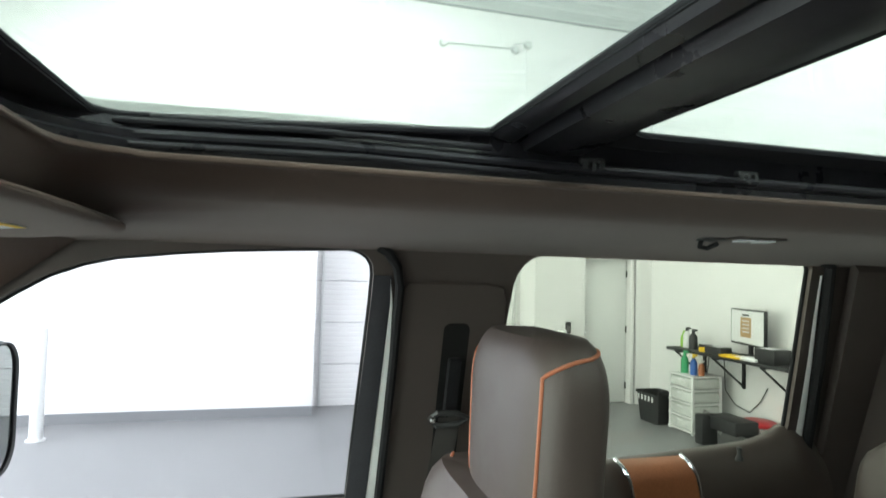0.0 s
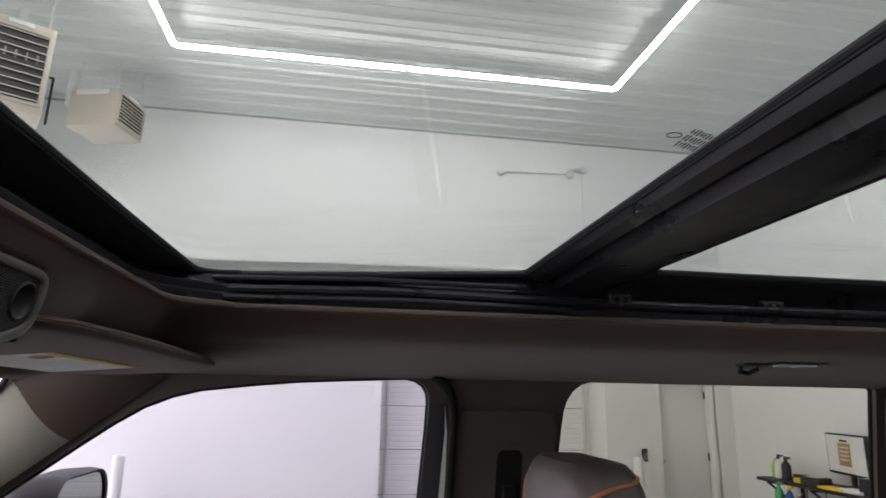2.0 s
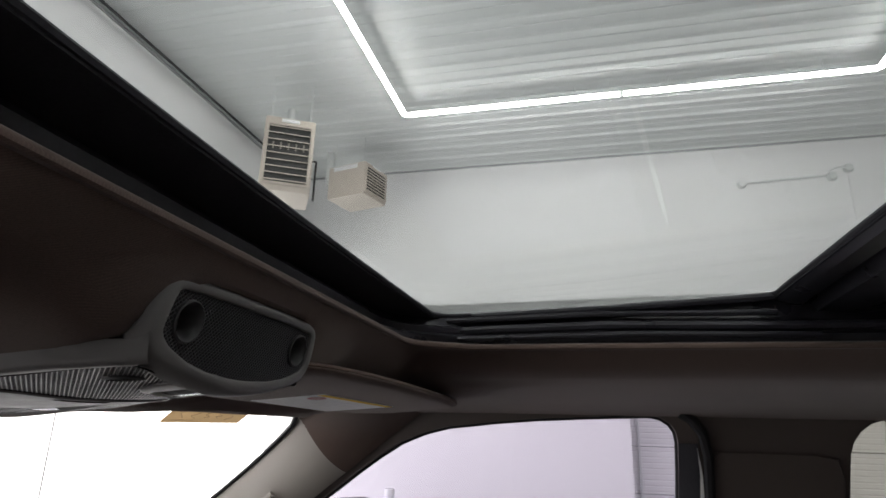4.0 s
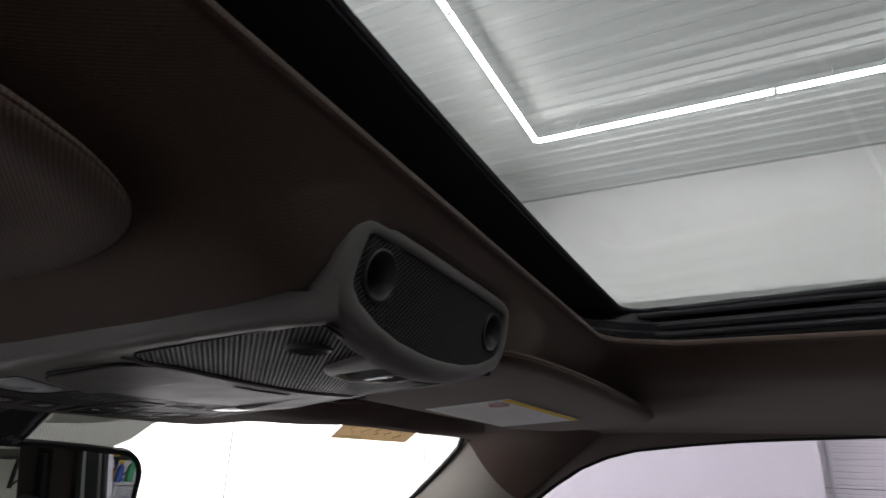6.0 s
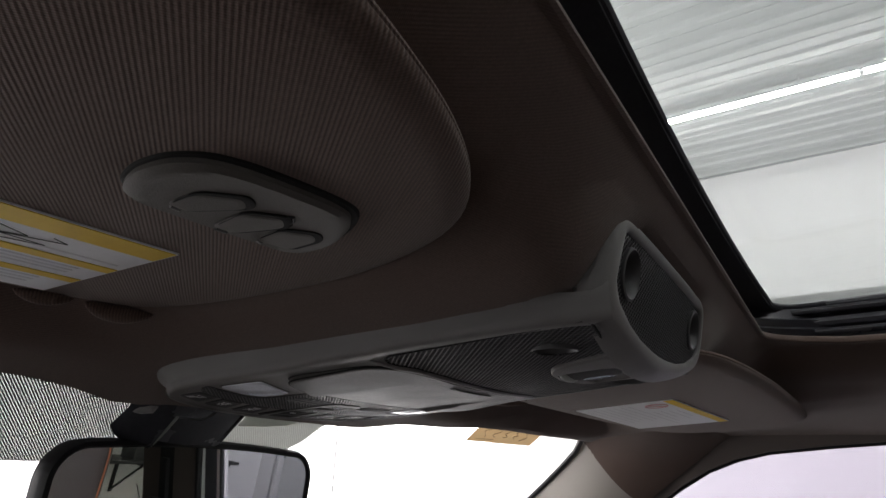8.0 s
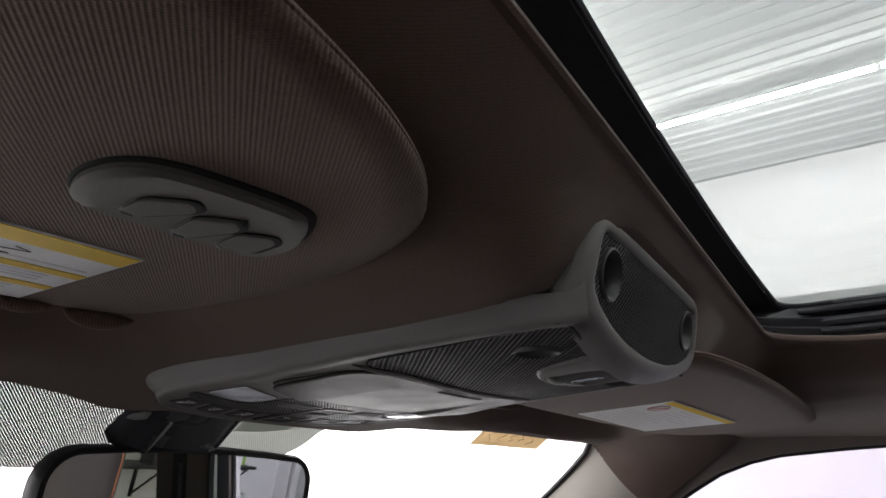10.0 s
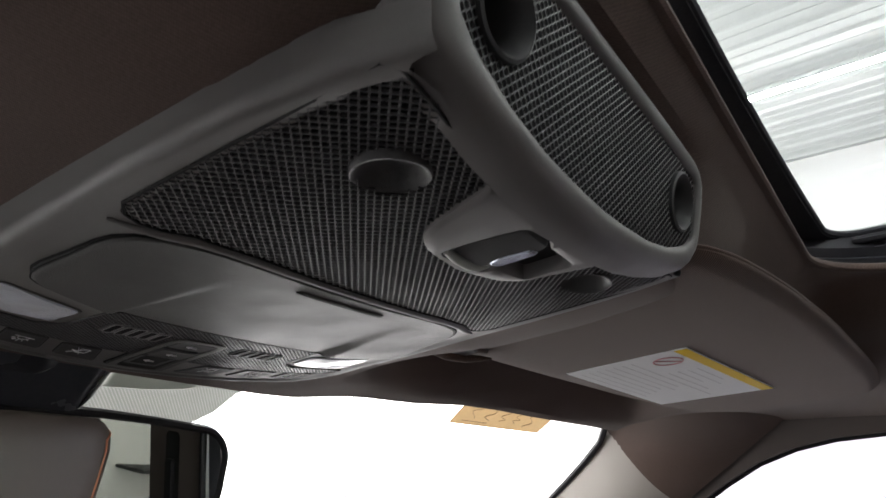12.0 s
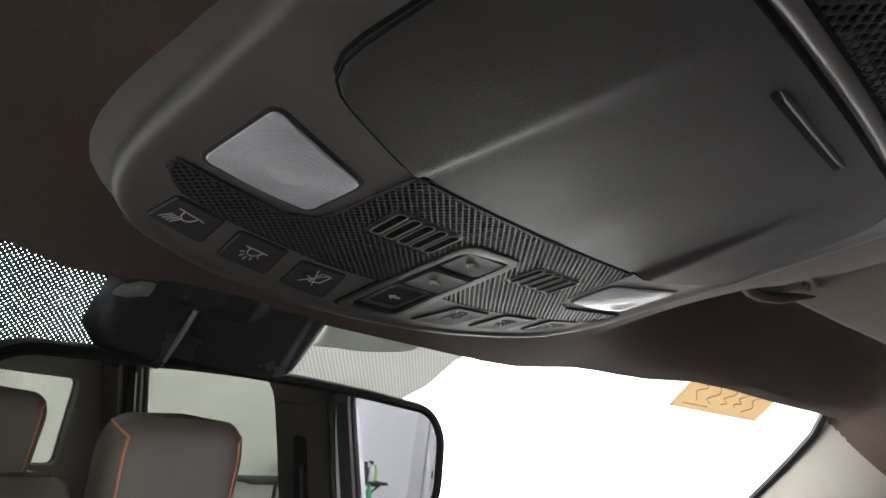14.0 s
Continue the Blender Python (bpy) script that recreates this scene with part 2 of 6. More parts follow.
def rounded(x0, y0, x1, y1, r, seg=6):
    """A rounded rectangle; r one radius or four (from the corner x0 y0, counter-clockwise)."""
    rs = [r] * 4 if isinstance(r, (int, float)) else r
    pts = []
    for (cx, cy, a0), q in zip(((x0, y0, 180), (x1, y0, 270), (x1, y1, 0), (x0, y1, 90)), rs):
        sx, sy = (1 if cx == x0 else -1), (1 if cy == y0 else -1)
        for k in range(seg + 1):
            a = radians(a0 + 90 * k / seg)
            pts.append((cx + sx * q + q * math.cos(a), cy + sy * q + q * math.sin(a)))
    return pts


def inside(p, poly):
    x, y, c = p[0], p[1], False
    for i in range(len(poly)):
        (xa, ya), (xb, yb) = poly[i], poly[i - 1]
        if (ya > y) != (yb > y) and x < (xb - xa) * (y - ya) / (yb - ya) + xa:
            c = not c
    return c


def ramp(knots):
    xs, ys = zip(*knots)
    return lambda v: float(np.interp(v, xs, ys))


def shift(bm, m):
    bmesh.ops.transform(bm, matrix=m, verts=bm.verts)
    return bm


def lathe(profile, c, axis=(0, 0, 1), seg=24):
    """A turned body: rows of radius and height along the axis from c."""
    q = Vector((0, 0, 1)).rotation_difference(Vector(axis)).to_matrix().to_4x4()
    n = len(profile) - 1

    def fn(u, v):
        r, h = profile[round(v * n)]
        return Vector((r * math.cos(2 * math.pi * u), r * math.sin(2 * math.pi * u), h))
    return shift(sheet(fn, seg, n, closed=True), Matrix.Translation(c) @ q)


def structure(ob, label, category):
    return tagged(ob, label, category, kind="structure")


def dense_loop(poly, step):
    out = []
    for i in range(len(poly)):
        (xa, ya), (xb, yb) = poly[i], poly[(i + 1) % len(poly)]
        n = max(1, math.ceil(math.hypot(xb - xa, yb - ya) / step))
        out += [(xa + (xb - xa) * k / n, ya + (yb - ya) * k / n) for k in range(n)]
    return out


# ---------- the workshop ----------
X0, X1, Y0, Y1, H = -3.95, 5.45, -4.9, 7.25, 5.4
structure(part("floor", box(((X0 + X1) / 2, 0.4, -0.1), (X1 - X0 + 1.2, 15.0, 0.2)), FLOOR, smooth=False),
          "glossy grey epoxy-coated concrete workshop floor", "floor")
outline = [(X0 - 0.2, 0), (0.685, 0), (0.685, 3.3), (3.62, 3.3), (3.62, 0), (4.34, 0), (4.34, 2.08), (5.2, 2.08), (5.2, 0), (X1 + 0.2, 0), (X1 + 0.2, H), (X0 - 0.2, H)]
structure(part("wall_north", plate(outline, [], lambda x, z: (x, Y1, z), lambda x, z: (x, Y1 + 0.56, z)), WALL, smooth=False),
          "smooth white painted workshop wall with gate and door openings", "wall")
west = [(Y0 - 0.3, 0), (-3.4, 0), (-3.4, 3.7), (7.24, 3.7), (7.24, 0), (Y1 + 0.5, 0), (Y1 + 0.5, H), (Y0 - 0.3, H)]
structure(part("wall_west", plate(west, [], lambda y, z: (X0, y, z), lambda y, z: (X0 - 0.2, y, z)), WALL, smooth=False), "smooth white painted workshop wall with an assumed wide opening", "wall")
# Added glowing panels: they brighten the windshield side and light the cab.
glow_wall = thing("front_glow_wall", (X0 - 0.15, 1.75, 0), "added wide glowing white surface that lights the cab from the front", "gate", kind="structure")
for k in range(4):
    part("light_panel", box((X0 - 0.12, 1.92, 0.4625 + 0.925 * k), (0.03, 10.62, 0.924)), FRONT_GLOW, glow_wall, "added glowing panel of the front light", smooth=False)
part("side_rail", box((X0 - 0.06, -3.37, 1.85), (0.05, 0.04, 3.7), 0.004), STEEL, glow_wall)
structure(part("wall_east", box((X1 + 0.1, 0.3, H / 2), (0.2, Y1 - Y0 + 2.6, H)), WALL, smooth=False), "smooth white painted wall behind the desk", "wall")
# Unseen closing wall; its grey stands in for light blocked at the doorway.
structure(part("wall_south", box(((X0 + X1) / 2, Y0 - 0.1, H / 2), (X1 - X0 + 0.4, 0.2, H)), WALL_UNSEEN, smooth=False), "plain unseen workshop wall, greyed to hold back light on the driver's side", "wall")


def ceiling_mesh():
    bm = bmesh.new()
    y, step = Y0 - 0.1, 0.305
    prof = []
    while y < Y1 + 0.1:
        prof += [(y, H), (y + 0.030, H - 0.020), (y + 0.058, H - 0.020), (y + 0.088, H),
                 (y + 0.165, H), (y + 0.172, H - 0.006), (y + 0.184, H - 0.006), (y + 0.191, H)]
        y += step
    rows = [[bm.verts.new((x, yy, z)) for yy, z in prof] for x in (X0 - 0.1, X1 + 0.1)]
    for i in range(len(prof) - 1):
        bm.faces.new((rows[0][i], rows[1][i], rows[1][i + 1], rows[0][i + 1]))
    return merge(bm, box(((X0 + X1) / 2, (Y0 + Y1) / 2, H + 0.1), (X1 - X0 + 0.4, Y1 - Y0 + 0.4, 0.18)))


structure(part("ceiling", ceiling_mesh(), STEEL, smooth=False), "white ribbed steel ceiling panels", "ceiling")

structure(part("trim", merge(box(((X0 + X1) / 2, Y1 - 0.012, H - 0.030), (X1 - X0, 0.024, 0.024), 0.003), box((X0 + 0.012, (Y0 + Y1) / 2, H - 0.030), (0.024, Y1 - Y0 - 0.05, 0.024), 0.003)), TRIM_GREY, smooth=False), "thin grey metal trim where walls meet the ceiling", "trim")

# sectional gate in its deep opening
gate = thing("sectional_gate", (2.2, Y1 + 0.5, 0), "closed white ribbed sectional workshop gate", "gate", kind="structure")
for k in range(6):
    rows = []
    bm = bmesh.new()
    z0, z1 = k * 0.55, k * 0.55 + 0.545
    prof = [(0, z0), (-0.012, z0 + 0.004)]
    for j in range(8):
        zz = z0 + 0.018 + j * 0.066
        prof += [(-0.012, zz), (-0.007, zz + 0.005), (-0.007, zz + 0.014), (-0.012, zz + 0.019)]
    prof += [(-0.012, z1 - 0.004), (0, z1)]
    rows = [[bm.verts.new((x, Y1 + 0.53 + dy, z)) for dy, z in prof] for x in (0.685, 3.62)]
    for i in range(len(prof) - 1):
        bm.faces.new((rows[0][i], rows[1][i], rows[1][i + 1], rows[0][i + 1]))
    part("panel", bm, WALL, gate, smooth=False)
part("guide_rail", box((3.52, Y1 + 0.49, 1.65), (0.03, 0.05, 3.3), 0.004), STEEL, gate)
part("guide_rail", box((0.80, Y1 + 0.49, 1.65), (0.03, 0.05, 3.3), 0.004), STEEL, gate)

# flush door
door = thing("door_1", (4.77, Y1 + 0.12, 0), "closed flush white steel door", "door", kind="structure")
part("leaf", box((4.745, Y1 + 0.14, 1.03), (0.73, 0.045, 2.04), 0.003), WHITE_PLASTIC, door)
fr = merge(box((4.36, Y1 + 0.1, 1.04), (0.04, 0.2, 2.08), 0.003), box((5.14, Y1 + 0.1, 1.04), (0.05, 0.2, 2.08), 0.003), box((4.75, Y1 + 0.1, 2.065), (0.82, 0.2, 0.03), 0.003))
part("door_frame", fr, WALL, door)
for z in (0.25, 1.05, 1.85):
    part("hinge", box((5.105, Y1 + 0.11, z), (0.018, 0.02, 0.1), 0.003), BLACK_METAL, door)
part("door_handle", lathe([(0.0, 0.06), (0.026, 0.055), (0.026, 0.03), (0.012, 0.02), (0.012, 0)], (4.42, Y1 + 0.118, 1.0), (0, -1, 0), 16), CHROME, door)
structure(part("baseboard", box((X1 - 0.006, 1.17, 0.05), (0.012, 12.1, 0.1), 0.002), RUBBER, smooth=False), "black rubber cove base", "baseboard")
structure(part("baseboard", box(((X0 + 0.685) / 2, Y1 - 0.004, 0.06), (0.685 - X0, 0.008, 0.12)), WALL_GREY, smooth=False), "dark grey band along the foot of the wall", "baseboard")

# light frame under the ceiling
LX0, LX1, LY0, LY1, LZ = -1.70, 3.11, -3.6, 5.44, H - 0.16


def led_tube(a, b):
    a, b = Vector(a), Vector(b)
    lamp = thing("led_tube_light", (a + b) / 2, "glowing white LED tube light under the ceiling", "light", "rectangular ceiling light frame")
    d = (b - a).normalized()
    part("tube", tube([a + d * 0.02, b - d * 0.02], 0.027, 10), LED, lamp)
    for p in (a + d * 0.01, b - d * 0.01):
        part("end_cap", tube([p - d * 0.01, p + d * 0.01], 0.024, 10), WHITE_PLASTIC, lamp)
    side = d.cross(Vector((0, 0, 1)))
    arc = [radians(12 + 156 * k / 10) for k in range(11)]
    shell = lambda u, v: (a + d * 0.015).lerp(b - d * 0.015, u) + 0.033 * (math.cos(arc[round(v * 10)]) * side + math.sin(arc[round(v * 10)]) * Vector((0, 0, 1)))
    part("mount", sheet(shell, 1, 10), WHITE_PLASTIC, lamp)
    for p in (a.lerp(b, 0.2), a.lerp(b, 0.8)):
        part("hanger", tube([p + Vector((0, 0, 0.04)), (p.x, p.y, H)], 0.004, 6), WHITE_PLASTIC, lamp)
    return lamp


for y in (LY1, LY0):
    for a, b in ((LX0, (LX0 + LX1) / 2), ((LX0 + LX1) / 2, LX1)):
        led_tube((a, y, LZ), (b, y, LZ))
for x in (LX0, LX1):
    n = 4
    for k in range(n):
        led_tube((x, LY0 + (LY1 - LY0) * k / n, LZ), (x, LY0 + (LY1 - LY0) * (k + 1) / n, LZ))


# ---------- truck cab: shell ----------
front_z = ramp([(-0.37, 1.774), (-0.3, 1.791), (-0.2, 1.804), (-0.1, 1.812), (-0.05, 1.821), (-0.02, 1.836), (0.0, 1.854), (0.014, 1.868), (0.06, 1.878), (2, 1.882)])
side_z = ramp([(0, 1.89), (0.30, 1.884), (0.374, 1.870), (0.385, 1.862), (0.40, 1.853), (0.418, 1.8435), (0.44, 1.837), (0.48, 1.8325), (0.54, 1.828), (0.62, 1.8215), (0.7, 1.8145), (0.78, 1.8035), (0.9, 1.76)])


corner_z = ramp([(-0.37, 1.774), (-0.3, 1.789), (-0.2, 1.798), (-0.1, 1.806), (0.0, 1.816), (0.05, 1.826), (0.15, 1.842), (0.3, 1.862), (0.6, 1.88), (2, 1.882)])
near_z = ramp([(-0.37, 1.766), (-0.34, 1.7715), (-0.3, 1.7785), (-0.25, 1.7845), (-0.2, 1.7890), (-0.14, 1.7950), (-0.1, 1.7985), (-0.06, 1.8030), (-0.035, 1.8065), (-0.022, 1.8115), (-0.010, 1.828), (0.0, 1.849), (0.014, 1.868), (0.06, 1.878), (2, 1.882)])


def liner(x, y):
    """Height of the headliner."""
    q = min(max((-y - 0.118) / 0.050 if y < 0 else (y - 0.135) / 0.10, 0), 1)
    q = q * q * (3 - 2 * q)
    a, b = front_z(x) * q + near_z(x) * (1 - q), side_z(abs(y))
    w = min(max((abs(y) - 0.40) / 0.10, 0), 1)
    a = a * (1 - w) + corner_z(x) * w
    k = 0.02
    h = max(k - abs(a - b), 0) / k
    # the hollow in front of each visor
    f = max(0.0, 1 - ((x + 0.252) / 0.062) ** 2) * max(0.0, min(1.0, (abs(y) - 0.140) / 0.10, (0.66 - abs(y)) / 0.10))
    # the recess behind the console's rear frame
    pit = 0.026 * min(max((0.092 - abs(y)) / 0.012, 0.0), 1.0) * min(max((x + 0.055) / 0.02, 0.0), 1.0) * min(max((-0.002 - x) / 0.006, 0.0), 1.0)
    # the shallow pocket over the driver's visor
    pit += 0.008 * min(max((-y - 0.145) / 0.025, 0.0), 1.0) * min(max((x + 0.26) / 0.05, 0.0), 1.0) * min(max(-x / 0.05, 0.0), 1.0) * min(max((0.60 + y) / 0.05, 0.0), 1.0)
    return min(a, b) + pit - h * h * k * 0.25 + (0.034 if y < 0 else 0.062) * f * f * (3 - 2 * f)


HX0, HX1, HY = 0.014, 1.22, 0.376
hole = []
for (cx, cy, a0) in ((HX0, -1, 180), (HX1, -1, 270), (HX1, 1, 0), (HX0, 1, 90)):
    q = 0.075
    sx = 1 if cx == HX0 else -1
    for k in range(13):
        a = radians(a0 + 90 * k / 12)
        hole.append((cx + sx * q + q * math.cos(a), cy * (HY - q) + q * math.sin(a), math.cos(a), math.sin(a)))
dense = []
for i in range(len(hole)):
    p, q = hole[i], hole[(i + 1) % len(hole)]
    gap = math.hypot(q[0] - p[0], q[1] - p[1])
    n = max(1, round(gap / 0.03))
    for k in range(n):
        dense.append(tuple(p[j] + (q[j] - p[j]) * k / n for j in range(4)))


edge = ramp([(0, 0.008), (0.12, 0.008), (0.16, 0.014), (0.2, 0.024), (0.26, 0.033), (0.29, 0.042), (0.312, 0.050), (0.335, 0.068), (0.36, 0.088), (0.385, 0.098), (0.43, 0.102), (0.485, 0.105), (0.594, 0.112), (0.68, 0.124), (0.75, 0.123), (0.8, 0.11)])


def headliner_mesh():
    bm = bmesh.new()
    cols = []
    for x, y, nx, ny in dense:
        reach = min(((1.6 - x) / nx if nx > 1e-6 else 9), ((-0.37 - x) / nx if nx < -1e-6 else 9),
                    ((0.79 - y) / ny if ny > 1e-6 else 9), ((-0.79 - y) / ny if ny < -1e-6 else 9))
        z = liner(x, y)
        col = [bm.verts.new((x + nx * d, y + ny * d, z + h)) for d, h in ((0.013, 0.0068), (0.007, 0.0074), (0.0022, 0.0064), (-0.0010, 0.0044), (-0.0026, 0.0020), (-0.0026, 0.0), (-0.0012, -0.0014), (0.002, -0.0016))]
        for k in range(1, 29):
            s = reach * (k / 28) ** 1.35
            px, py = x + nx * s, y + ny * s
            if px < 0:
                px *= 1 - edge(abs(py)) * min(1.0, px / -0.37)
            col.append(bm.verts.new((px, py, liner(px, py))))
        cols.append(col)
    n = len(cols)
    for i in range(n):
        a, b = cols[i], cols[(i + 1) % n]
        for j in range(len(a) - 1):
            bm.faces.new((a[j], b[j], b[j + 1], a[j + 1]))
    return bm


structure(part("headliner", headliner_mesh(), HEADLINER), "dark brown woven cloth headliner round the sunroof", "headliner")

# roof skin with two glass openings
rise = ramp([(-0.4, -0.004), (-0.05, -0.002), (0.045, 0.002), (0.25, 0.0105), (0.46, 0.022), (0.62, 0.020), (1.0, 0.022), (1.7, 0.022)])
lift = lambda x, y: rise(x) - 0.02 * (y / 0.75) ** 2
roof_out = rounded(-0.36, -0.76, 1.62, 0.76, 0.06)
structure(part("roof", plate(roof_out, [rounded(-0.034, -0.505, 1.26, 0.505, 0.05)], lambda x, y: (x, y, 1.945 + lift(x, y)), lambda x, y: (x, y, 1.962 + lift(x, y))), WHITE_BODY), "white painted steel truck roof", "roof")
back = lambda y: 0.0065 * max(0.0, 1 - (y / 0.40) ** 2)
bow = lambda p: (p[0] - max(0.0, 1 - (p[0] - 0.023) / 0.05) * (0.0135 - 0.075 * p[1] * p[1]) + (back(p[1]) if p[0] > 0.455 else 0.0), p[1])
FRONT_GLASS = [bow(p) for p in dense_loop(rounded(0.023, -0.424, 0.462, 0.424, [0.03, 0.012, 0.012, 0.03]), 0.04)]
sun = thing("sunroof", (0.6, 0, 1.92), "panoramic sunroof with black frame and tinted glass", "sunroof")
part("front_frame", plate(rounded(-0.04, -0.52, 1.28, 0.52, 0.05), [FRONT_GLASS, rounded(0.620, -0.372, 1.184, 0.372, 0.03)],
     lambda x, y: (x, y, 1.9200 + lift(x, y)), lambda x, y: (x, y, 1.9265 + lift(x, y))), SEAL_BLACK, sun)
g = part("front_glass", plate(rounded(-0.018, -0.44, 0.48, 0.44, 0.03), [], lambda x, y: (x, y, 1.9300 + lift(x, y)), lambda x, y: (x, y, 1.9335 + lift(x, y))), G_ROOF, sun, "grey tinted front glass panel")
g = part("rear_glass", plate(rounded(0.61, -0.40, 1.21, 0.40, 0.03), [], lambda x, y: (x, y, 1.9300 + lift(x, y)), lambda x, y: (x, y, 1.9335 + lift(x, y))), G_ROOF, sun, "grey tinted rear glass panel")


def wall_ring():
    """The black side of the opening between the cloth lip and the glass frame."""
    bm = bmesh.new()
    cols = []
    for x, y, nx, ny in dense:
        z = liner(x, y)
        prof = ((0.010, 0.0035), (0.026, 0.006), (0.032, 0.012), (0.030, 0.020), (0.038, 0.024), (0.036, 0.032), (0.048, 0.036), (0.052, 0.046))
        cols.append([bm.verts.new((x + nx * d, y + ny * d, z + h)) for d, h in prof] + [bm.verts.new((x + nx * 0.055, y + ny * 0.055, 1.9225 + lift(x, y)))])
    n = len(cols)
    for i in range(n):
        a, b = cols[i], cols[(i + 1) % n]
        for j in range(len(a) - 1):
            bm.faces.new((a[j], b[j], b[j + 1], a[j + 1]))
    return bm


part("side_channel", wall_ring(), FRAME_BLACK, sun)
for loop in (FRONT_GLASS, rounded(0.620, -0.372, 1.184, 0.372, 0.03)):
    part("glass_seal", tube([(x, y, 1.9245 + lift(x, y)) for x, y in loop], 0.0030, 6, closed=True), SEAL_BLACK, sun)
for s in (1, -1):
    part("glass_rail", tube([(0.075 + 0.385 * k / 8, s * 0.4215, 1.9150 + rise(0.075 + 0.385 * k / 8)) for k in range(9)], 0.005, 8), FRAME_BLACK, sun)
    part("guide_track", tube([(0.04, s * 0.415, 1.897), (0.25, s * 0.412, 1.902), (0.47, s * 0.408, 1.898), (1.2, s * 0.40, 1.897)], 0.006, 8), FRAME_BLACK, sun)
    part("guide_track", tube([(0.06, s * 0.400, 1.884), (0.3, s * 0.397, 1.888), (0.5, s * 0.394, 1.884)], 0.004, 8), FRAME_BLACK, sun)
    part("guide_track", tube([(0.04, s * 0.418, 1.912), (0.25, s * 0.417, 1.918), (0.46, s * 0.416, 1.916)], 0.004, 8), FRAME_BLACK, sun)
# cross beam between the two glass panels
prof = [(0.462, 1.9265), (0.464, 1.920), (0.474, 1.913), (0.491, 1.911), (0.496, 1.919), (0.503, 1.919), (0.509, 1.904), (0.545, 1.900), (0.590, 1.906), (0.622, 1.9265)]
part("cross_beam", sheet(lambda u, v: (prof[round(v * 9)][0] + (back(-0.44 + 0.88 * u) if v < 0.15 else 0.0), -0.44 + 0.88 * u, prof[round(v * 9)][1] + lift(prof[round(v * 9)][0], -0.44 + 0.88 * u)), 16, 9), FRAME_BLACK, sun)
for x in (0.592, 0.830):
    for s in (1, -1):
        clip = merge(box((x, s * 0.405, 1.908), (0.034, 0.010, 0.007), 0.002), box((x - 0.012, s * 0.402, 1.902), (0.007, 0.007, 0.010), 0.001), box((x + 0.012, s * 0.402, 1.902), (0.007, 0.007, 0.010), 0.001), box((x, s * 0.402, 1.900), (0.006, 0.007, 0.012), 0.001))
        part("clip", clip, CLIP_BLACK, sun)

# side walls with window openings
ys = lambda z: 0.785 + max(1.81 - z, -0.02) * 0.28
FWIN = [(0.357, 1.315), (0.366, 1.45), (0.373, 1.58), (0.379, 1.70), (0.380, 1.752), (0.377, 1.770), (0.368, 1.784), (0.352, 1.794), (0.334, 1.798), (0.219, 1.793), (0.128, 1.788),
        (0.05, 1.781), (-0.042, 1.770), (-0.09, 1.758), (-0.14, 1.738), (-0.19, 1.708), (-0.232, 1.680), (-0.371, 1.584), (-0.60, 1.42), (-0.72, 1.315)]
RWIN = [(0.649, 1.682), (0.653, 1.74), (0.659, 1.762), (0.673, 1.783), (0.691, 1.797), (0.715, 1.804), (0.74, 1.808), (1.0, 1.812), (1.33, 1.810), (1.352, 1.804), (1.362, 1.79), (1.372, 1.70), (1.386, 1.58),
        (1.403, 1.42), (1.398, 1.405), (1.37, 1.392), (1.256, 1.371), (0.933, 1.353), (0.70, 1.35), (0.655, 1.37), (0.640, 1.5)]
FWIN = [(x, z + 0.004 * min(1, max(0, (z - 1.6) / 0.1))) for x, z in FWIN]
RWIN = [(x, z + 0.003 * min(1, max(0, (z - 1.6) / 0.1))) for x, z in RWIN]
SIDE = [(-0.27, 1.815), (1.6, 1.825), (1.66, 1.3), (1.66, 0.55), (-1.15, 0.55), (-1.12, 1.2), (-0.80, 1.36), (-0.515, 1.59)]
DOORWAY_CAB = [(0.405, 0.62), (0.425, 1.30), (0.415, 1.70), (0.405, 1.785), (0.36, 1.800), (0.13, 1.793), (-0.04, 1.775), (-0.14, 1.745), (-0.232, 1.688), (-0.371, 1.592), (-0.60, 1.43), (-0.86, 1.24), (-0.90, 0.62)]
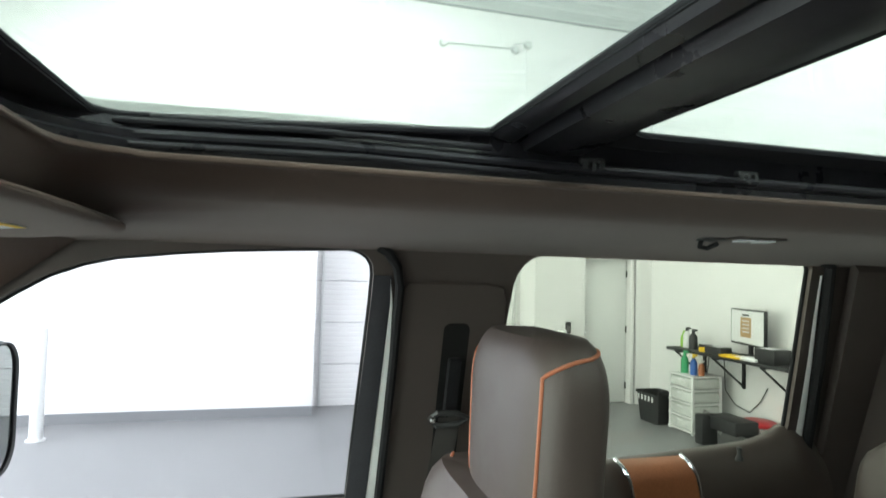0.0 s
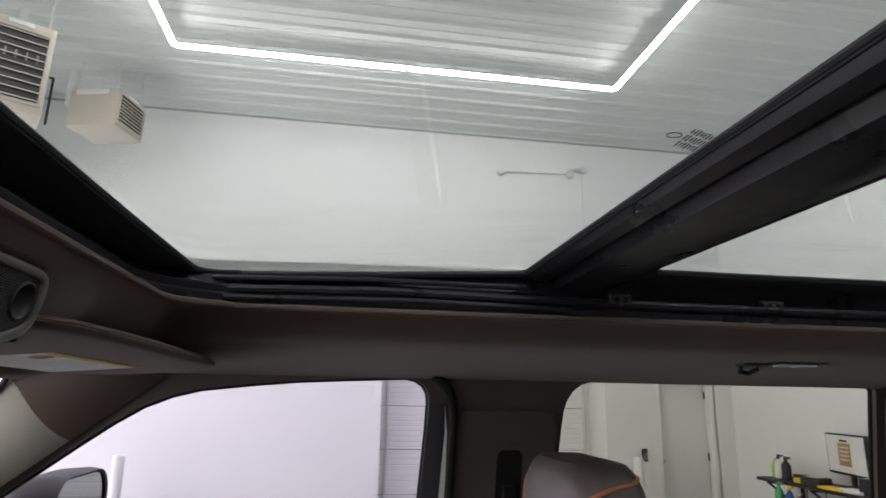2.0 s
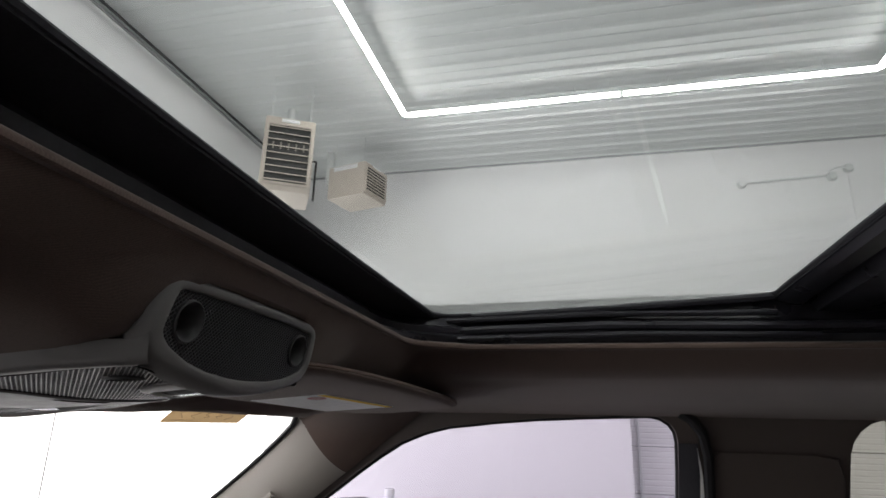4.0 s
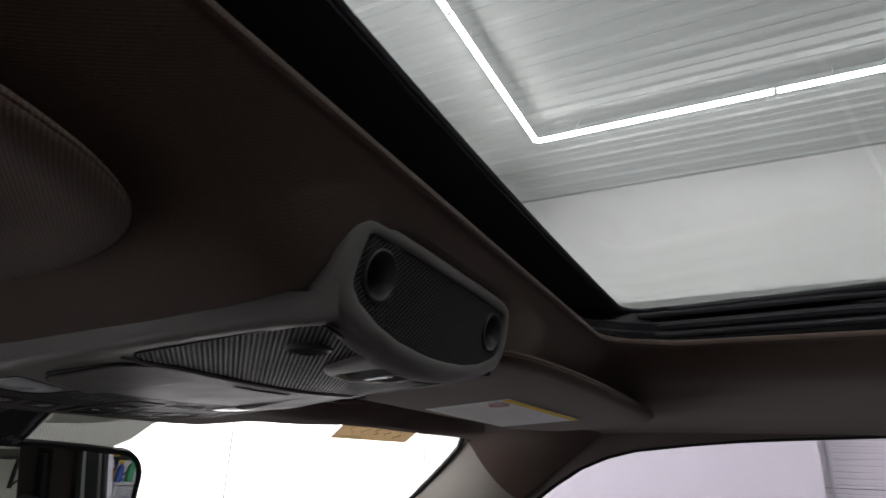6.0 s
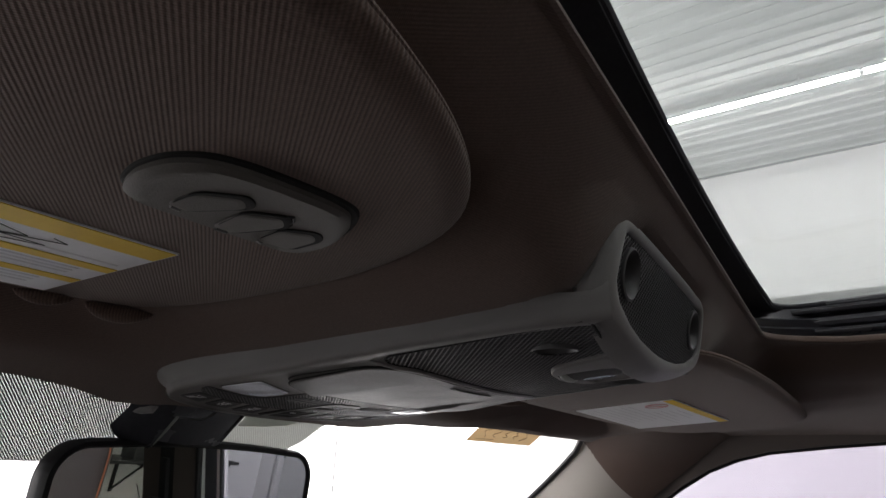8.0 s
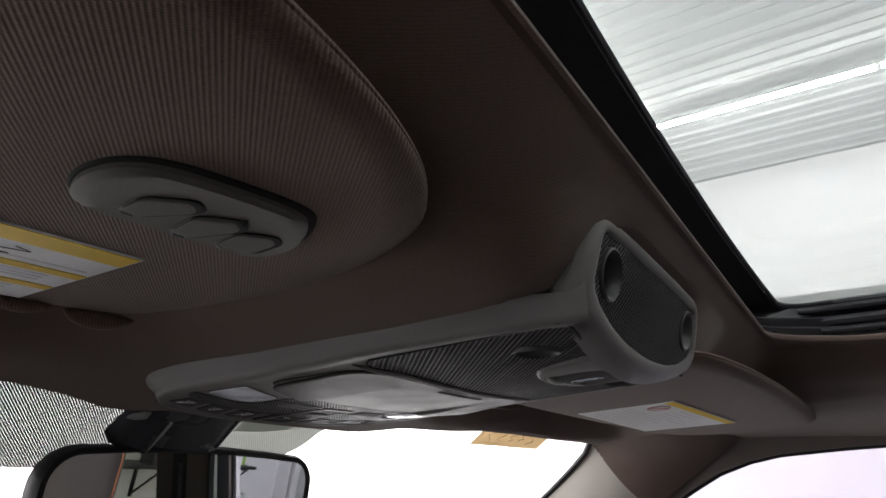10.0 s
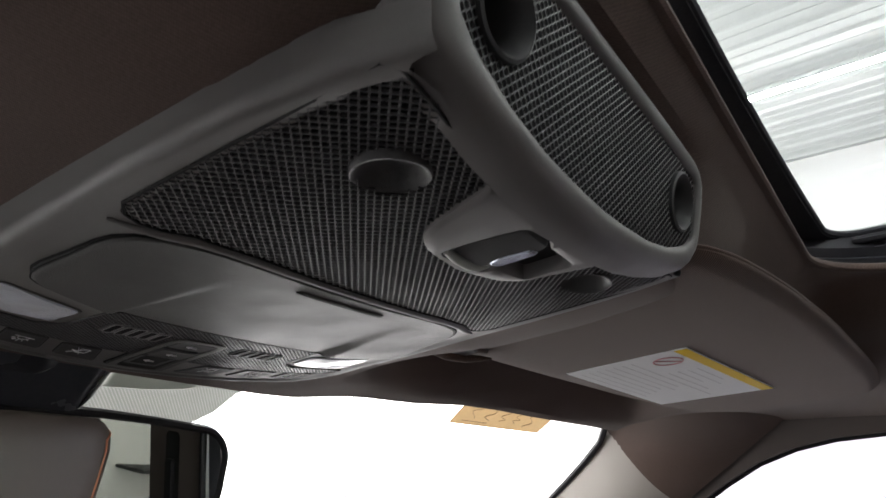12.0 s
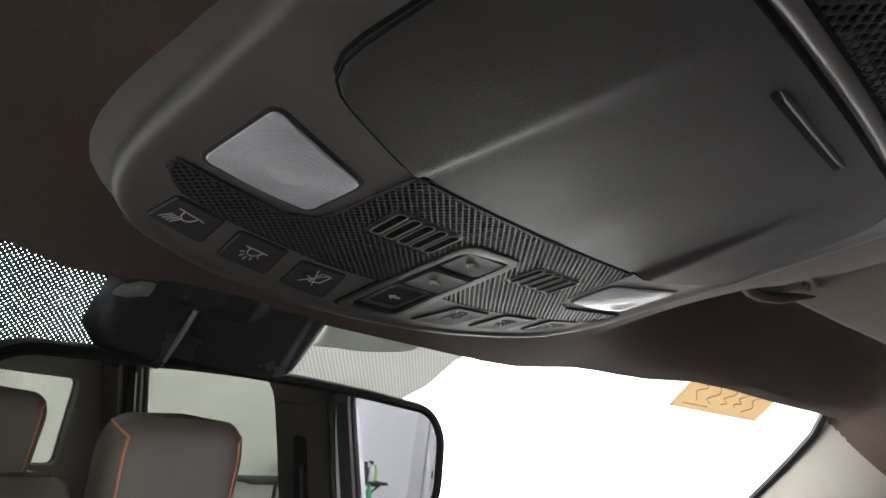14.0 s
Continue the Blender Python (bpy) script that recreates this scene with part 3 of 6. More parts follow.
for s, name in ((1, "wall_right"), (-1, "wall_left")):
    inner = plate(SIDE, [FWIN if s > 0 else DOORWAY_CAB, RWIN], lambda x, z: (x, s * ys(z), z), lambda x, z: (x, s * (ys(z) + 0.010), z))
    structure(part("cab_" + name, inner, TRIM_BROWN, smooth=False), "dark brown plastic door and pillar trim", "door trim")
    grow = lambda loop, d: [(cx + (x - cx) * (1 + d), cz + (z - cz) * (1 + d)) for cx, cz in [(sum(p[0] for p in loop) / len(loop), sum(p[1] for p in loop) / len(loop))] for x, z in loop]
    wide = lambda loop, k: [(cx + (x - cx) * k, z - 0.03 if z < 1.5 else z + 0.004) for cx in [sum(p[0] for p in loop) / len(loop)] for x, z in loop]
    skin = plate(SIDE, [wide(FWIN, 1.10) if s > 0 else DOORWAY_CAB, wide(RWIN, 1.16)], lambda x, z: (x, s * (ys(z) + 0.060), z), lambda x, z: (x, s * (ys(z) + 0.075), z))
    structure(part("cab_skin_" + name[5:], skin, WHITE_BODY, smooth=False), "white painted truck cab side", "truck body")
    for nm, win, gl, lab in (("window_1", FWIN, G_SIDE, "front door window glass with a faint violet tint"), ("window_2", RWIN, G_REAR, "dark tinted rear door window glass")):
        if s < 0 and nm == "window_1":
            continue
        pane = structure(part(nm, plate(grow(win, 0.03), [], lambda x, z: (x, s * (ys(z) + 0.021), z), lambda x, z: (x, s * (ys(z) + 0.025), z)), gl), lab, "window")
        seal = tube([(x, s * (ys(z) + 0.016), z) for x, z in win], 0.005, 6, closed=True)
        channel = plate(grow(win, 0.09), [win], lambda x, z: (x, s * (ys(z) + 0.0115), z), lambda x, z: (x, s * (ys(z) + 0.019), z))
        structure(part("window_channel", channel, SEAL_BLACK, smooth=False), "black window channel", "seal")
        structure(part("window_seal", seal, RUBBER), "black rubber window seal", "seal")

# windshield and its surround
wz = lambda x: 1.775 + (x + 0.365) * 0.76
structure(part("windshield", sheet(lambda u, v: (-0.32 - 0.82 * u, -0.87 + 1.74 * v, wz(-0.32 - 0.82 * u)), 6, 12), G_WIND), "clear windshield glass", "windshield")
post_y = lambda u: 0.752 + 0.108 * (1 - math.exp(-6.5 * max(u, -0.05))) - 0.050 * max(0.0, 1 - (u + 0.02) / 0.085) ** 2.2
seam = lambda v: 0.022 + 0.135 * v ** 1.15
for s in (1, -1):
    def pillar(u, v, lift=0.0, s=s):
        a = Vector((-0.322 - 0.80 * u, post_y(u), wz(-0.322 - 0.80 * u) - 0.004))
        b = Vector((-0.150 - 0.62 * u, 0.795 + 0.10 * u, 1.758 - 0.46 * u))
        p = a.lerp(b, v)
        p += Vector((0.15, -0.75, -0.35)) * (0.030 * math.sin(math.pi * v) ** 0.85 + lift)
        return (p.x, s * p.y, p.z)
    structure(part("pillar_trim", sheet(lambda u, v: pillar(seam(v) + (1 - seam(v)) * u, v), 30, 20), PILLAR), "grey-beige windshield pillar trim", "pillar trim")
    grip = [Vector(pillar(0.26 + 0.5 * k / 14, 0.55)) + Vector((0.02, -s * 0.03, -0.012)) * min(1.0, 5 * k / 14, 5 * (1 - k / 14)) for k in range(15)]
    handle = thing("grab_handle", grip[7], "grey-beige grab handle on the windshield pillar", "handle", "pillar grab handles")
    part("grip", tube(grip, [0.012] * 2 + [0.014] * 11 + [0.012] * 2, 12), PILLAR, handle)
    for k in (1, 13):
        part("foot", tube([grip[k], Vector(pillar(0.26 + 0.5 * k / 14, 0.55))], 0.015, 12), PILLAR, handle)
    structure(part("headliner_corner", sheet(lambda u, v: pillar(-0.14 + (0.150 + seam(v)) * u, v, 0.0015), 16, 20), HEADLINER), "dark brown cloth headliner corner over the pillar", "headliner")
    structure(part("pillar_seal", tube([(-0.325 - 0.80 * k / 20, s * (post_y(k / 20) - 0.002), wz(-0.325 - 0.80 * k / 20) - 0.006) for k in range(21)], 0.005, 6), RUBBER), "black windshield edge seal", "seal")
structure(part("cowl", box((-1.35, 0, 1.0), (0.4, 1.75, 0.3), 0.03), PLASTIC_DARK), "black windshield cowl", "cowl")
structure(part("dashboard", merge(box((-0.95, 0, 1.07), (0.5, 1.66, 0.16), 0.05, seg=4), box((-1.0, 0, 0.85), (0.4, 1.66, 0.4), 0.03)), LEATHER), "dark brown padded dashboard", "dashboard")
structure(part("cab_floor", box((0.25, 0, 0.58), (2.8, 1.7, 0.06)), RUBBER), "dark carpeted cab floor", "floor")
REARW = rounded(-0.715, 1.455, 0.715, 1.735, 0.02)
structure(part("cab_back_wall", plate([(-0.86, 0.55), (0.86, 0.55), (0.92, 1.3), (0.79, 1.83), (-0.79, 1.83), (-0.92, 1.3)], [REARW], lambda y, z: (1.60, y, z), lambda y, z: (1.66, y, z)), TRIM_BROWN, smooth=False),
          "dark brown rear cab wall", "wall")
structure(part("window_3", plate(rounded(-0.735, 1.435, 0.735, 1.755, 0.03), [], lambda y, z: (1.635, y, z), lambda y, z: (1.639, y, z)), G_REAR), "tinted rear cab window", "window")



# ---------- overhead console ----------
base_z = ramp([(-0.36, 1.767), (-0.31, 1.7713), (-0.25, 1.7777), (-0.20, 1.782), (-0.14, 1.789), (-0.10, 1.793), (-0.05, 1.798), (0.02, 1.806)])
crown_c = ramp([(-0.36, 0.003), (-0.3, 0.003), (-0.25, 0.0045), (-0.2, 0.006), (-0.14, 0.0092), (-0.1, 0.009), (-0.05, 0.008), (0, 0.009)])
half_w = ramp([(-0.3415, 0.0), (-0.3405, 0.020), (-0.3385, 0.040), (-0.334, 0.060), (-0.3275, 0.080), (-0.319, 0.098), (-0.311, 0.110), (-0.305, 0.1165), (-0.297, 0.1220), (-0.287, 0.1255), (-0.277, 0.1270), (-0.263, 0.1270),
               (-0.248, 0.1258), (-0.233, 0.1244), (-0.2, 0.1222), (-0.15, 0.1190), (-0.1065, 0.1160), (-0.06, 0.1105), (-0.035, 0.1055), (-0.020, 0.1010), (-0.012, 0.0985), (0.01, 0.085)])
CY = -0.003


def under(x, y, d=0.0):
    """A point d metres below the console's lower face; y from the console's own middle line."""
    return Vector((x, y + CY, base_z(x) - crown_c(x) * (1 - (y / 0.125) ** 2) + 0.015 * y - d))


def rear(y, z, d=0.0):
    """A point d metres behind the console's rear face."""
    return Vector((-0.004 - 0.22 * (1.847 - z) + d, y, z))


def patch(poly, proud, face=under, rings=6, lip=0.0012, depth=0.003, step=0.008, dish=0.0, drop=None):
    """A thin raised piece that follows a curved face; rounded rim, optional hollow."""
    pts = dense_loop(poly, step)
    cx, cy = sum(p[0] for p in pts) / len(pts), sum(p[1] for p in pts) / len(pts)
    bm = bmesh.new()
    mid = bm.verts.new(face(cx, cy, proud - dish))
    size = max(math.hypot(p[0] - cx, p[1] - cy) for p in pts)
    rows = []
    for k in range(1, rings + 1):
        s = k / rings * (1 - lip / size)
        rows.append([bm.verts.new(face(cx + (x - cx) * s, cy + (y - cy) * s, proud - dish * (1 - (k / rings) ** 2))) for x, y in pts])
    rows.append([bm.verts.new(face(x, y, proud - (lip * 0.7 if drop is None else drop))) for x, y in pts])
    rows.append([bm.verts.new(face(x, y, proud - depth)) for x, y in pts])
    n = len(pts)
    for i in range(n):
        bm.faces.new((mid, rows[0][i], rows[0][(i + 1) % n]))
        for a, b in zip(rows, rows[1:]):
            bm.faces.new((a[i], b[i], b[(i + 1) % n], a[(i + 1) % n]))
    return bm


RIM8 = ((1, 0), (0.5, 0.5), (0, 1), (-0.5, 0.5), (-1, 0), (-0.5, -0.5), (0, -1), (0.5, -0.5))
HOLE8 = [(math.cos(math.pi * k / 4), math.sin(math.pi * k / 4)) for k in range(8)]
HOLE8 = [(x * (1 if k % 2 == 0 else 0.86), y * (1 if k % 2 == 0 else 0.86)) for k, (x, y) in enumerate(HOLE8)]


def lattice(poly, pitch, face=under, proud=0.0016, depth=0.0013, keep_out=(), hole=0.76):
    """A perforated sheet: diamond cells, each with its own sunk hole."""
    bm = bmesh.new()
    xs, ys_ = [p[0] for p in poly], [p[1] for p in poly]
    h = pitch / 2
    for i in range(int(min(xs) / h) - 1, int(max(xs) / h) + 2):
        for j in range(int(min(ys_) / h) - 1, int(max(ys_) / h) + 2):
            cx, cy = i * h, j * h
            if (i + j) % 2 or not inside((cx, cy), poly) or any(inside((cx, cy), k) for k in keep_out):
                continue
            ring = lambda s, d, way: [bm.verts.new(face(cx + dx * h * s, cy + dy * h * s, d)) for dx, dy in way]
            a, b, c = ring(1.0, proud, RIM8), ring(hole, proud, HOLE8), ring(hole * 0.94, proud - depth, HOLE8)
            for k in range(8):
                q = (k + 1) % 8
                bm.faces.new((a[k], a[q], b[q], b[k]))
                bm.faces.new((b[k], b[q], c[q], c[k]))
    return bm


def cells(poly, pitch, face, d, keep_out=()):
    """The near-black sheet painted as shade behind a perforated panel, laid cell by cell."""
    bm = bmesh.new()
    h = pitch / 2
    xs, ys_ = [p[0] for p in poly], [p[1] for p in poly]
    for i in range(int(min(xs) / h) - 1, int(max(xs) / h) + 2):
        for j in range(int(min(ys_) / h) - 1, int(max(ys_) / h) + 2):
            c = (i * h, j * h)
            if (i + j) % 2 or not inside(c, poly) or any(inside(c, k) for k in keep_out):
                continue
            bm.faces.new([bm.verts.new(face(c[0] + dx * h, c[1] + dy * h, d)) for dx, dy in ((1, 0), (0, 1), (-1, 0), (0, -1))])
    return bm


def rim(poly, r, face=under, d=0.0015, step=0.006):
    return tube([face(x, y, d) for x, y in dense_loop(poly, step)], r, 6, closed=True)


def circle(cx, cy, r, n=28):
    return [(cx + r * math.cos(2 * math.pi * k / n), cy + r * math.sin(2 * math.pi * k / n)) for k in range(n)]


def softened(poly, r=0.003, n=4):
    """A polygon with its corners rounded off."""
    out = []
    for i in range(len(poly)):
        p, q, s = Vector(poly[i - 1]), Vector(poly[i]), Vector(poly[(i + 1) % len(poly)])
        a = q + (p - q).normalized() * min(r, (p - q).length * 0.45)
        b = q + (s - q).normalized() * min(r, (s - q).length * 0.45)
        out += [tuple(a * (1 - k / n) ** 2 + q * 2 * (k / n) * (1 - k / n) + b * (k / n) ** 2) for k in range(n + 1)]
    return out


def grown(poly, d):
    """A polygon moved outwards by d metres."""
    n = len(poly)
    turn = sum(poly[i - 1][0] * poly[i][1] - poly[i][0] * poly[i - 1][1] for i in range(n))
    out = []
    for i in range(n):
        way = (Vector(poly[(i + 1) % n]) - Vector(poly[i - 1])).normalized() * d * (1 if turn > 0 else -1)
        out.append((poly[i][0] + way.y, poly[i][1] - way.x))
    return out


def mirrored(half):
    """A closed outline from its half at y <= 0, which starts and ends on the middle line or beside it."""
    return half + [(x, -y) for x, y in half[::-1] if y < -1e-6]


def both_sides(half):
    """A closed outline from its half at the first coordinate <= 0."""
    return half + [(-y, z) for y, z in half[::-1] if y < -1e-6]


M_OUT = mirrored([(-0.0290, 0.0), (-0.0270, -0.0470), (-0.0215, -0.0790), (-0.0195, -0.0930), (-0.0225, -0.0985), (-0.0800, -0.1025), (-0.1265, -0.1055), (-0.1325, -0.1020), (-0.1345, -0.0960), (-0.1325, -0.0890), (-0.1275, -0.0790), (-0.1240, -0.0550), (-0.1225, 0.0)])
console = thing("overhead_console", (-0.18, 0, 1.80), "dark grey plastic overhead console with perforated grilles and map lights", "overhead console")


skirt = ramp([(-0.3415, 0.004), (-0.325, 0.0085), (-0.30, 0.0075), (-0.26, 0.0055), (-0.20, 0.0022), (0.0, 0.0022)])
wall_top = ramp([(-0.30, 1.90), (-0.075, 1.90), (-0.060, 1.8082), (-0.024, 1.8078), (-0.020, 1.8080), (-0.017, 1.8086), (-0.0140, 1.8098), (-0.0115, 1.8120), (-0.0090, 1.8150), (-0.0070, 1.8190), (-0.0050, 1.8260), (-0.0030, 1.8300)])


def console_body():
    sunk = [(-0.077 + (x + 0.077) * 0.93, y * 0.96) for x, y in M_OUT]

    def fn(u, v):
        v = 2 * v - 1
        a, s = abs(v), (1 if v >= 0 else -1)
        # the side walls run on behind the rear frame, the lower face ends under it
        q = min(max((a - 0.80) / 0.05, 0.0), 1.0)
        x = -0.3415 + (0.3185 + 0.0050 * min(max((a - 0.50) / 0.20, 0.0), 1.0) + (0.0090 if v < 0 else 0.0010) * q * q * (3 - 2 * q)) * (u ** 1.35 if u < 0.8 else 0.8 ** 1.35 + (1 - 0.8 ** 1.35) * (u - 0.8) / 0.2)
        w = max(half_w(x), 0.004)
        flat = w - 0.0045
        if a <= 0.82:
            y = v / 0.82 * flat
            near = min(flat - abs(y), (x + 0.3415) * 1.1)
            bead = 0.0010 * (1 - min(max((near - 0.002) / 0.006, 0), 1)) * min(1, w / 0.06)
            return under(x, y, -0.0085 if inside((x, y), sunk) else bead)
        k = (a - 0.82) / 0.18
        e = under(x, s * flat, 0.0010 * min(1, w / 0.06))
        top = max(min(liner(x, s * w + CY) + 0.003, wall_top(x)) - e.z, 0.006)
        if k <= 0.6:
            ang = k / 0.6 * math.pi / 2
            return Vector((x, e.y + s * 0.0045 * math.sin(ang), e.z + 0.0055 * (1 - math.cos(ang))))
        r = (k - 0.6) / 0.4
        if x > -0.07 and r > 0.75:
            # the wall's upper edge turns in towards the headliner
            f = (r - 0.75) / 0.25
            return Vector((x, e.y + s * (0.0045 + 0.0012 - 0.020 * f * f), e.z + top + 0.006 * f))
        if x > -0.07:
            r /= 0.75
            return Vector((x, e.y + s * (0.0045 + 0.0012 * r), e.z + 0.0055 + (top - 0.0055) * r))
        f = skirt(x)
        return Vector((x - 0.75 * f * r * min(max((-0.27 - x) / 0.04, 0.0), 1.0), e.y + s * (0.0045 + f * r), e.z + 0.0055 + (top - 0.0055) * r))
    return sheet(fn, 110, 140)


part("body", console_body(), PLASTIC, console)
front_rim = [(k / 30 * 2 - 1) * 0.112 for k in range(31)]
front_x = ramp([(0.0, -0.3415), (0.020, -0.3405), (0.040, -0.3385), (0.060, -0.334), (0.080, -0.3275), (0.098, -0.319), (0.110, -0.311), (0.1165, -0.305)])
part("front_lip", tube([under(front_x(abs(y)) + 0.0030, y, -0.0028) for y in front_rim], 0.0040, 10), PLASTIC, console)

# rear face: frame and perforated panel
R_LEFT = [(0.0, 1.8535), (-0.040, 1.8535), (-0.086, 1.8525), (-0.0945, 1.8490), (-0.0995, 1.8420), (-0.1025, 1.8320), (-0.1040, 1.8190), (-0.1045, 1.8110), (-0.1035, 1.8040), (-0.0985, 1.7985), (-0.0840, 1.7950), (-0.065, 1.7912), (-0.040, 1.7870), (-0.015, 1.7845), (0, 1.7840)]
R_RIGHT = [(0.015, 1.7845), (0.040, 1.7870), (0.065, 1.7918), (0.083, 1.7965), (0.0965, 1.8015), (0.1020, 1.8095), (0.1030, 1.8190), (0.1020, 1.8320), (0.0995, 1.8420), (0.0945, 1.8490), (0.086, 1.8525), (0.040, 1.8535)]
R_OUT = R_LEFT + R_RIGHT
R_IN = both_sides([(0.0, 1.8435), (-0.040, 1.8435), (-0.0835, 1.8425), (-0.0880, 1.8405), (-0.0895, 1.8340), (-0.0910, 1.8180), (-0.0895, 1.8140), (-0.0810, 1.8085), (-0.062, 1.8020), (-0.040, 1.7980), (-0.015, 1.7962), (0, 1.7958)])


def bezel():
    def along(poly, f):
        pts = poly + poly[:1]
        ls = [math.hypot(b[0] - a[0], b[1] - a[1]) for a, b in zip(pts, pts[1:])]
        want, k = f * sum(ls), 0
        while want > ls[k] and k < len(ls) - 1:
            want -= ls[k]
            k += 1
        q = want / ls[k]
        return (pts[k][0] + (pts[k + 1][0] - pts[k][0]) * q, pts[k][1] + (pts[k + 1][1] - pts[k][1]) * q)

    rows = [(0.0, 0.0008), (0.04, 0.0024), (0.14, 0.0032), (0.34, 0.0034), (0.54, 0.0030), (0.70, 0.0016), (0.84, -0.0012), (0.95, -0.0055), (1.0, -0.011)]

    def fn(u, v):
        b = along(R_OUT, u % 1.0)
        a = along(R_IN, u % 1.0)
        k = round(v * 10)
        g = min(max((abs(b[0]) - 0.084) / 0.012, 0.0), 1.0) * min(max((b[1] - 1.807) / 0.016, 0.0), 1.0)
        c = (1 - g) * min(max((abs(b[0]) - 0.060) / 0.022, 0.0), 1.0) * (1.0 if b[1] < 1.83 else 0.0)
        if k > 8:
            f = min(max((b[1] - 1.800) / 0.022, 0.0), 1.0)
            y, z, d = ((1.002, 0.001, -0.018), (1.010, 0.004, -0.030))[k - 9]
            yl, zl, dl = ((0.995, 0.004, -0.013), (0.97, 0.014, -0.016))[k - 9]
            p = rear(b[0] * (yl + (y - yl) * f), b[1] + zl + (z - zl) * f, dl + (d - dl) * f)
            p = p.lerp(rear(b[0] * (0.992, 0.98)[k - 9], b[1] + (0.0005, 0.007)[k - 9], (-0.0115, -0.013)[k - 9]), c)
            return p.lerp(rear(b[0] * (0.965, 0.90)[k - 9], b[1], (-0.0085, -0.026)[k - 9]), g)
        s, d = rows[k]
        # at the sides the frame is a thin flange
        d += g * (0.0, 0.0, 0.0, 0.0, 0.0002, 0.0010, 0.0026, 0.0048, 0.0072)[k] + c * (0.0, 0.0, 0.0, 0.0, 0.0, 0.0, 0.0, 0.0005, 0.0020)[k]
        return rear(a[0] + (b[0] - a[0]) * s, a[1] + (b[1] - a[1]) * s, d)
    return sheet(fn, 150, 10, closed=True)


part("rear_bezel", bezel(), PLASTIC, console, "smooth grey frame of the rear panel")
VENTS = ((-0.0712, 1.8253), (0.0725, 1.8262))
VR = 0.0128
vent_out = [circle(y, z, VR + 0.0005) for y, z in VENTS]
part("rear_grille_shade", cells(R_IN, 0.0034, rear, 0.0004, vent_out), HOLE_SHADE, console)
part("rear_grille", lattice(R_IN, 0.0034, rear, 0.0014, 0.0007, vent_out), GRILLE, console, "perforated dark grey grille panel")
for k, (y, z) in enumerate(VENTS):
    cup = lathe([(VR + 0.0010, 0.0006), (VR + 0.0007, 0.0026), (VR - 0.0004, 0.0031), (VR - 0.0014, 0.0022), (VR - 0.0030, -0.0015), (VR * 0.66, -0.0065), (VR * 0.55, -0.0115), (0.0, -0.0125)], rear(y, z), (1, 0, -0.22), 36)
    v = part("sensor_cup", cup, CUP_DARK, console, "round recessed sensor cup")
    part("sensor_eye", lathe([(0, 0.001), (0.0028, 0.0008), (0.0045, -0.0005), (0.005, -0.004)], rear(y, z - 0.003, -0.0085), (1, 0, -0.22), 16), FRAME_BLACK, v, "small glossy black sensor lens")

# perforated rear part of the lower face, dishes and sunroof switch
SWITCH = softened(mirrored([(-0.0275, -0.0430), (-0.0640, -0.0325), (-0.0700, -0.0250), (-0.0738, 0.0)]), 0.006, 5)
WELL = softened([(-0.0690, -0.0170), (-0.0705, 0.0), (-0.0690, 0.0090), (-0.0625, 0.0125), (-0.0615, 0.0320), (-0.0395, 0.0325), (-0.0375, 0.0090), (-0.0345, 0.0060), (-0.0350, -0.0110)], 0.0025)
DISHES = ((-0.0500, -0.0645), (-0.0500, 0.0645))
dish_out = [circle(x, y, 0.0116) for x, y in DISHES]
part("rear_mesh_shade", cells(M_OUT, 0.0036, under, -0.0006, dish_out + [SWITCH]), HOLE_SHADE, console)
part("rear_mesh", lattice(M_OUT, 0.0036, under, 0.0006, 0.0009, dish_out + [SWITCH]), GRILLE, console, "perforated dark grey lower panel")
part("mesh_gap", rim(M_OUT, 0.0008, d=0.0002), HOLE_SHADE, console)
BEAD = [(-0.1405, -0.1040), (-0.1385, -0.0960), (-0.1350, -0.0875), (-0.1305, -0.0780), (-0.1278, -0.0660), (-0.1262, -0.0450), (-0.1252, -0.0200)]
BEAD = BEAD + [(-0.1250, 0.0)] + [(x, -y) for x, y in BEAD[::-1]]
part("mesh_bead", tube([under(x, y, 0.0002) for x, y in BEAD], [0.0008, 0.0014] + [0.0021] * 11 + [0.0014, 0.0008], 10), PLASTIC, console, "rounded ridge between grille and bin door")
for x, y in DISHES:
    part("button_dish", lathe([(0.0126, -0.002), (0.0125, 0.0008), (0.0121, 0.0013), (0.0115, 0.0012), (0.0106, 0.0003), (0.0088, -0.0020), (0.0058, -0.0040), (0, -0.0048)], under(x, y, 0.0), (0, 0.07 if y < 0 else -0.07, -1), 36), PLASTIC_DARK, console, "round concave button dish")


